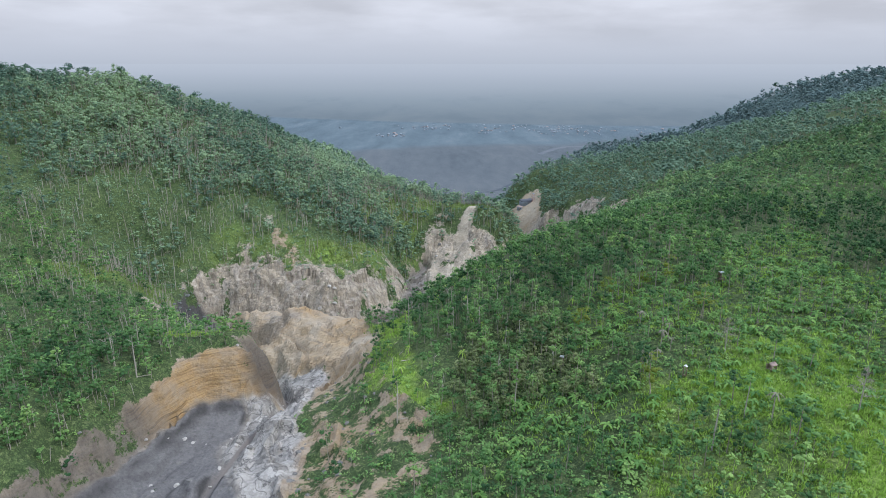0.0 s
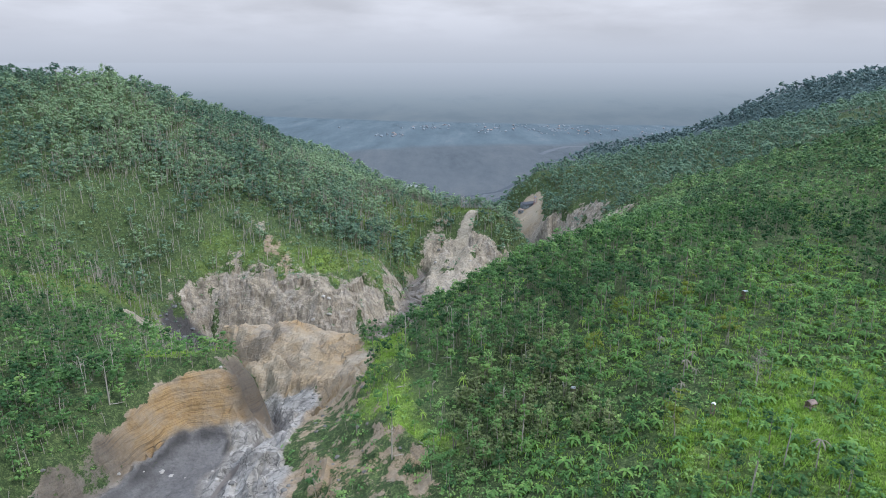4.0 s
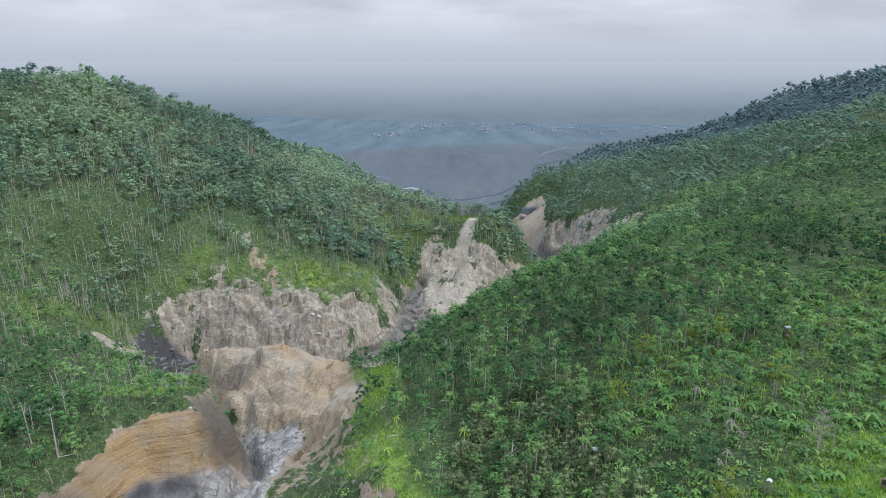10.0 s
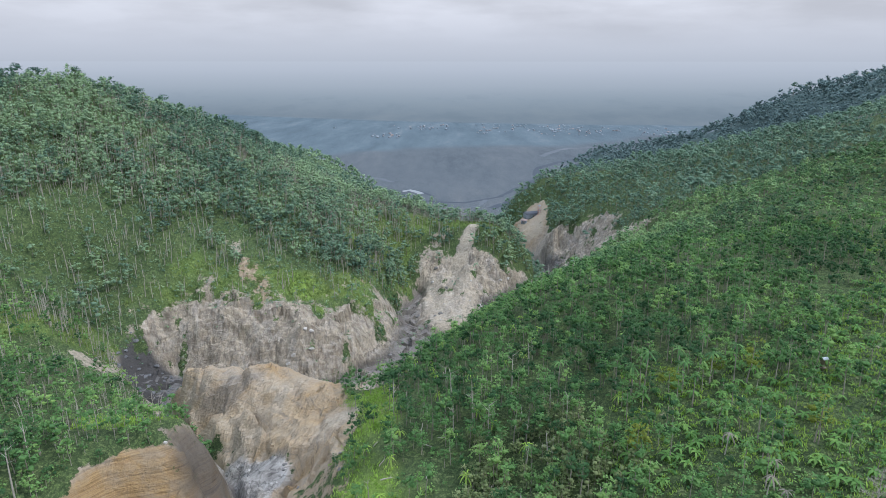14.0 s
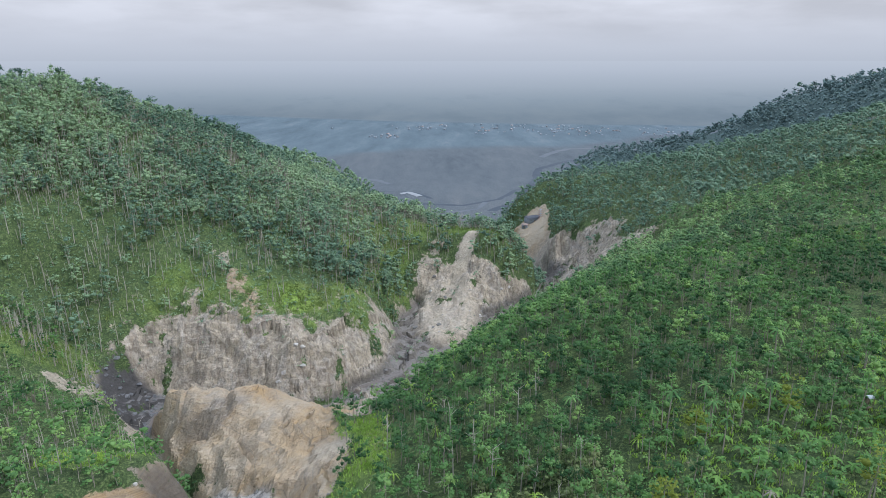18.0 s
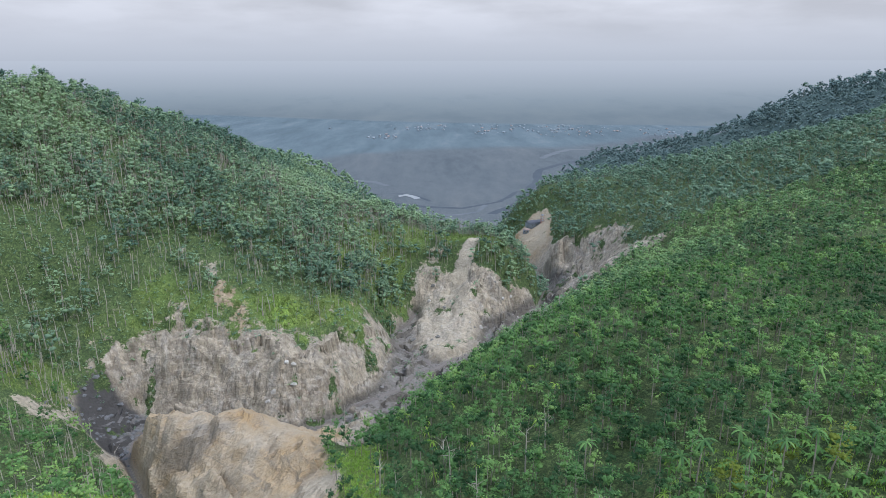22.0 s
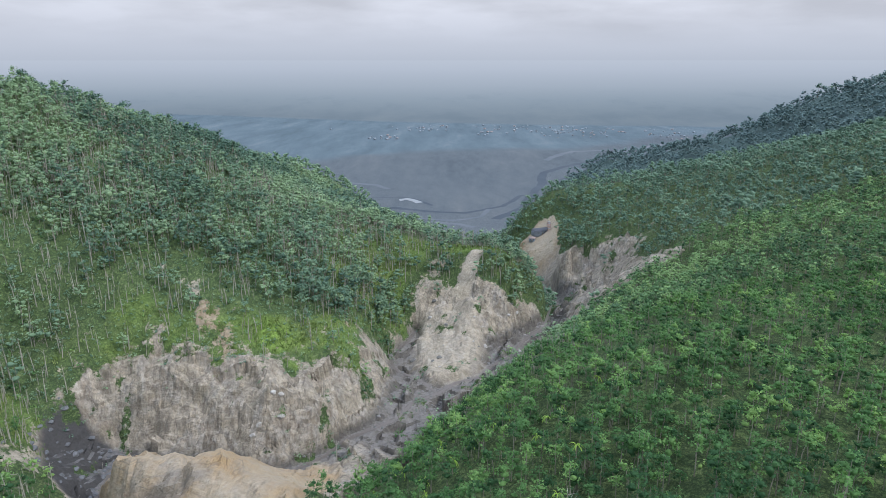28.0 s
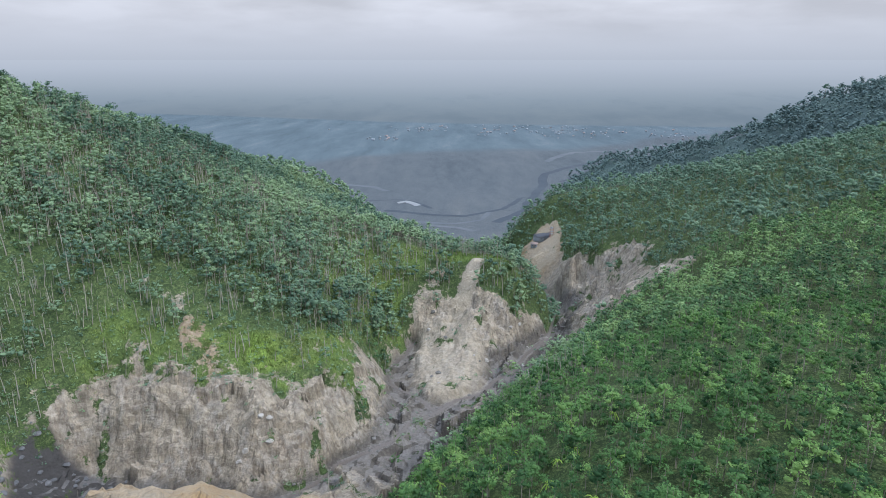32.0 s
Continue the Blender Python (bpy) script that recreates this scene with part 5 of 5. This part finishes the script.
M_THATCH = surface_mat("weathered_thatch", (0.20, 0.15, 0.13), (0.33, 0.26, 0.23))
M_WOOD = surface_mat("grey_planks", (0.16, 0.13, 0.10), (0.28, 0.23, 0.18))
M_TARP = surface_mat("white_sheet", (0.62, 0.66, 0.70), (0.80, 0.82, 0.84), 0.5)
M_ROOF_DARK = surface_mat("dark_sheet_roof", (0.06, 0.07, 0.09), (0.12, 0.13, 0.15), 0.5)
M_TILE = surface_mat("red_roof_tiles", (0.28, 0.22, 0.21), (0.36, 0.30, 0.28), 0.8)
M_WALL = surface_mat("pale_plaster", (0.22, 0.26, 0.30), (0.30, 0.34, 0.38), 0.9)
M_PINK = surface_mat("faded_red_paint", (0.42, 0.20, 0.17), (0.52, 0.30, 0.26), 0.7)


def roof_slope(w, d, rise, side, z, thick=0.12):
    """One half of a gable roof, a slab with thickness."""
    v = np.array([(-w, side * d, z), (w, side * d, z), (w, 0, z + rise), (-w, 0, z + rise)], float)
    v = np.concatenate([v, v + [0, 0, thick]])
    f = [(0, 1, 2, 3), (4, 7, 6, 5), (0, 4, 5, 1), (1, 5, 6, 2), (2, 6, 7, 3), (3, 7, 4, 0)]
    return v, np.array(f)


def hut(name, label, w, d, wall, rise, roof_mat, wall_mat, posts=True, category="hut", group=""):
    ob = thing(name, label, category, group)
    for side in (-1, 1):
        part("roof_slope", roof_slope(w * 1.2, d * 1.3, rise, side, wall), roof_mat, ob)
    if posts:
        for sx in (-1, 1):
            for sy in (-1, 1):
                part("post", tube([(sx * w, sy * d, -0.8), (sx * w, sy * d, wall + 0.1)], [0.09, 0.09], 6), M_WOOD, ob)
        part("platform", box(-w, w, -d, d, 0.5, 0.62), M_WOOD, ob)
        part("back_wall", box(-w, w, d - 0.05, d + 0.05, 0.62, wall), wall_mat, ob)
    else:
        part("wall", box(-w, w, -d, d, -1.0, wall), wall_mat, ob)
        for i in (-0.5, 0.5):
            part("window", box(w * i - 0.4, w * i + 0.4, -d - 0.04, -d + 0.06, wall * 0.4, wall * 0.75), M_ROOF_DARK, ob)
        part("door", box(-0.45, 0.45, -d - 0.04, -d + 0.06, 0.0, wall * 0.72), M_WOOD, ob)
    return ob


def set_down(ob, x, y, turn, lift=0.0):
    ob.matrix_basis = pose(x, y, float(height(x, y)) + lift, 0, 0, turn)


set_down(hut("field_hut", "small field hut with a weathered brown gable roof", 1.0, 0.8, 1.7, 0.7, M_THATCH, M_WOOD), 92, 160.5, 25)
for (a, b, turn), (w, d) in zip(((39, 188, -20), (105, 226, 15), (69, 163, 50)), ((0.6, 0.5), (0.8, 0.6), (0.4, 0.4))):
    set_down(hut("garden_shelter", "small open shelter roofed with a white sheet", w, d, 3.2, 0.35, M_TARP, M_WOOD, group="white-roofed shelters"), a, b, turn)

# works yard in the cutting beyond the gorge
set_down(hut("works_shed", "long dark-roofed shed standing in the sandy cutting", 8, 4.2, 4.5, 2.4, M_ROOF_DARK, M_WALL, False, "shed"), 101, 745, 20)
set_down(hut("works_office", "small building with a faded red roof beside the shed", 3, 2.2, 3.0, 1.2, M_TILE, M_WALL, False, "shed"), 92, 738, -10)
frame_tower = thing("conveyor_frame", "red and white steel frame in the sandy cutting", "frame")
for sx in (-1.2, 1.2):
    for sy in (-1.2, 1.2):
        part("post", tube([(sx, sy, -1), (sx, sy, 9)], [0.2, 0.2], 4), M_PINK, frame_tower)
for z in (2.5, 5.0, 7.5, 9.0):
    part("deck", box(-1.4, 1.4, -1.4, 1.4, z, z + 0.2), M_WALL, frame_tower)
set_down(frame_tower, 108, 738, 12)

# villages on the plain
models = [hut("village_house", "small pale house with a gable roof on the plain", 5, 4, 3.5, 2.2, m, M_WALL, False, "house", "village houses") for m in (M_TILE, M_WALL, M_WALL)]
_r = np.random.default_rng(41)
places = [(_r.normal(480, 260), _r.normal(2360, 120)) for _ in range(120)] + [(_r.normal(-165, 24), _r.normal(2010, 30)) for _ in range(16)] + [(_r.normal(-40, 60), _r.normal(2400, 60)) for _ in range(22)]
plant_out(models, places, 0.4, 0.8, 42)


# ---------------------------------------------------------------- water, tracks and banks
def ribbon(name, line, width, mat, label, category, lift=0.25, step=6.0, wobble=0.0, seed=1):
    """A strip that lies on the ground along a line in plan."""
    pts = np.array(run([(*p, 0) for p in line], step))[:, :2]
    r = np.random.default_rng(seed)
    if wobble:
        pts[1:-1] += np.c_[fractal(pts[1:-1, 0], pts[1:-1, 1], wobble * 8, seed), fractal(pts[1:-1, 1], pts[1:-1, 0], wobble * 8, seed + 9)] * wobble
    d = np.gradient(pts, axis=0)
    n = np.c_[-d[:, 1], d[:, 0]] / (np.linalg.norm(d, axis=1, keepdims=True) + 1e-9)
    w = width * (1 + 0.35 * fractal(pts[:, 0], pts[:, 1], 25, seed + 3))[:, None]
    cols = [pts + n * w * k for k in (-0.5, -0.17, 0.17, 0.5)]
    z = [height(c[:, 0], c[:, 1]) for c in cols]
    top = np.max(z, axis=0) if lift > 0.3 else None
    v = np.stack([np.c_[c, (zz if top is None else top) + lift] for c, zz in zip(cols, z)], 1).reshape(-1, 3)
    f = [(i * 4 + j, i * 4 + j + 1, i * 4 + j + 5, i * 4 + j + 4) for i in range(len(pts) - 1) for j in range(3)]
    ob = new(name, mesh_from(name, v, np.array(f), [mat], smoothed=True))
    return tagged(ob, label, category, kind="structure")


def water_mat(name, col, rough=0.35):
    m = Mat(name)
    v = m.noise(0.8, 4.0)
    m.bump(v, 0.25, 0.1)
    return m.done(m.mix(m.span(v, 0.3, 0.7), col, tuple(c * 0.8 for c in col)), rough, 0.5)


M_MUDDY = water_mat("muddy_water", (0.15, 0.13, 0.115))
M_POND = water_mat("pale_shallow_water", (0.20, 0.225, 0.245), 0.3)
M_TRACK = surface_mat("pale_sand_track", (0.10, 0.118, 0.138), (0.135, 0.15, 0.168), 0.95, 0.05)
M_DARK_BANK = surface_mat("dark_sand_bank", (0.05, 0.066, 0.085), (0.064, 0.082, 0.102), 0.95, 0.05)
def water(name, line, width, label):
    """Running water: a strip at the level of its bed, narrower than the bed."""
    pts = np.array(run(line, 3.0))
    d = np.gradient(pts[:, :2], axis=0)
    n = np.c_[-d[:, 1], d[:, 0]] / (np.linalg.norm(d, axis=1, keepdims=True) + 1e-9)
    w = width * (1 + 0.4 * fractal(pts[:, 0], pts[:, 1], 20, 55))[:, None]
    v = np.stack([np.c_[pts[:, :2] + n * w * k, height(*(pts[:, :2] + n * w * k).T) * 0.5 + pts[:, 2] * 0.5 + 0.12] for k in (-0.5, 0, 0.5)], 1).reshape(-1, 3)
    f = [(i * 3 + j, i * 3 + j + 1, i * 3 + j + 4, i * 3 + j + 3) for i in range(len(pts) - 1) for j in range(2)]
    ob = new(name, mesh_from(name, v, np.array(f), [M_MUDDY], smoothed=True))
    return tagged(ob, label, "water", kind="structure")


water("river", LINES["river"][:19], 1.6, "narrow muddy river winding along the gorge floor")
water("stream", LINES["side_stream"], 1.3, "thin muddy side stream below the slide")
water("brook", LINES["near_stream"][1:], 1.4, "thin brook in the dry grey bed")
ribbon("pond", [(-62, 1112), (-50, 1116), (-38, 1108), (-30, 1098)], 12, M_POND, "pale shallow pool on the dark sand", "water", 0.5, 5.0, 2.0, 54)
for i, (line, w) in enumerate((([(-120, 1040), (-40, 1020), (20, 1010), (60, 1030), (75, 1075)], 7), ([(-10, 1005), (30, 990), (48, 965)], 10), ([(240, 1560), (330, 1700), (420, 1760), (560, 1800)], 14),
                               ([(420, 1700), (620, 1900), (900, 2050), (1300, 2150)], 22), ([(-190, 1330), (-120, 1300), (-90, 1260)], 12))):
    ribbon("track", line, w, M_TRACK, "pale track across the dark sand plain", "track", 0.28, 12.0, 4.0, 60 + i)
for i, (line, w) in enumerate((([(80, 1010), (130, 1080), (160, 1190), (190, 1300), (215, 1420), (330, 1540), (420, 1640), (600, 1740)], 16), ([(-80, 1075), (-20, 1060), (40, 1055), (100, 1090), (140, 1180)], 9),
                               ([(-140, 1170), (-60, 1150), (-10, 1090)], 7), ([(230, 1330), (300, 1400), (420, 1430)], 10))):
    ribbon("sand_bank", line, w, M_DARK_BANK, "dark eroded channel across the sand plain", "channel", 0.22, 12.0, 6.0, 70 + i)

# ---------------------------------------------------------------- grass, scrub, plain's woods
x, y = sow(210000, -240, 200, 100, 600, lambda x, y: np.maximum(lush(x, y), 0.35 * stand(x, y)) * (1 - cover_at("bare", x, y)))
low = y < 330
scatter("grass", TUFTS, x[low], y[low], rng.uniform(0.5, 1.05, low.sum()), [M_GRASS, M_GRASS], "bright green grass and creepers on the open slopes", "grass")
scatter("slope_grass", TUFTS, x[~low], y[~low], rng.uniform(0.7, 1.6, (~low).sum()), [M_SLOPE_GRASS, M_SLOPE_GRASS], "yellowish grass on the torn slope above the cliff", "grass")
x, y = sow(900, -5, 60, 160, 235, lambda x, y: green(x, y) * inside(x, y, [(5, 170), (45, 165), (52, 195), (40, 225), (12, 228), (0, 200)], 6, 8))
scatter("grey_scrub", [far_tree(5.5, 2.0, 46, 7, 0.42, 0.75) for _ in range(3)], x, y, rng.uniform(0.7, 1.2, len(x)), [M_BARK, M_SCRUB], "grey-green bushy scrub on the spur", "bushes")
x, y = sow(16000, 50, 200, 95, 195, lambda x, y: lush(x, y) * (1 - cover_at("bare", x, y)))
scatter("tall_grass", TUFTS, x, y, rng.uniform(0.7, 1.2, len(x)), [M_GRASS, M_GRASS], "tall lime-green grass on the open slope", "grass")


def log_thing(long, seed):
    """A fallen trunk with a root plate and stubs of branches."""
    r = np.random.default_rng(seed)
    ob = thing("fallen_log", "bleached fallen tree trunk lying on the slope", "log", "fallen logs")
    n = 6
    pts = [(long * (k / n - 0.5), 0.15 * math.sin(k * 1.3), 0.25) for k in range(n + 1)]
    v, f = tube([(p[2], p[1], p[0]) for p in pts], [0.26 - 0.02 * k for k in range(n + 1)], 6)
    part("trunk", (v[:, [2, 1, 0]], f[:, ::-1]), M_DEAD, ob, tone=0.8)
    for k in range(4):
        x0 = long * r.uniform(-0.1, 0.45)
        a = r.uniform(-1.2, 1.2)
        part("branch", tube([(x0, 0, 0.3), (x0 + 0.9 * math.cos(a), 1.2 * math.sin(a), r.uniform(0.7, 1.6))], [0.09, 0.03], 4), M_DEAD, ob, tone=0.6)
    return ob


plant_out([log_thing(7, 430), log_thing(10, 431)], spots(34, -200, -95, 200, 430, green, 7, 44) + spots(10, -40, 5, 170, 250, green, 6, 45), 0.5, 0.85, 46)


def clump_bamboo(seed):
    """A tuft of pale arching canes."""
    r = np.random.default_rng(seed)
    ob = thing("reed_clump", "pale dry clump of tall reeds", "reeds", "reed clumps")
    for k in range(8):
        a, l, h = r.uniform(0, 6.28), r.uniform(0.4, 1.6), r.uniform(2.5, 4.5)
        part("cane", tube([(0.3 * math.cos(a), 0.3 * math.sin(a), -0.3), (l * 0.5 * math.cos(a), l * 0.5 * math.sin(a), h * 0.6), (l * math.cos(a), l * math.sin(a), h)], [0.09, 0.08, 0.05], 3), M_DRY, ob, tone=r.uniform(0.4, 1.0))
    return ob


plant_out([clump_bamboo(440), clump_bamboo(441)], spots(16, -175, -120, 255, 330, green, 4, 47) + [(34, 268), (37, 273), (4, 184), (8, 180)], 0.8, 1.3, 48)
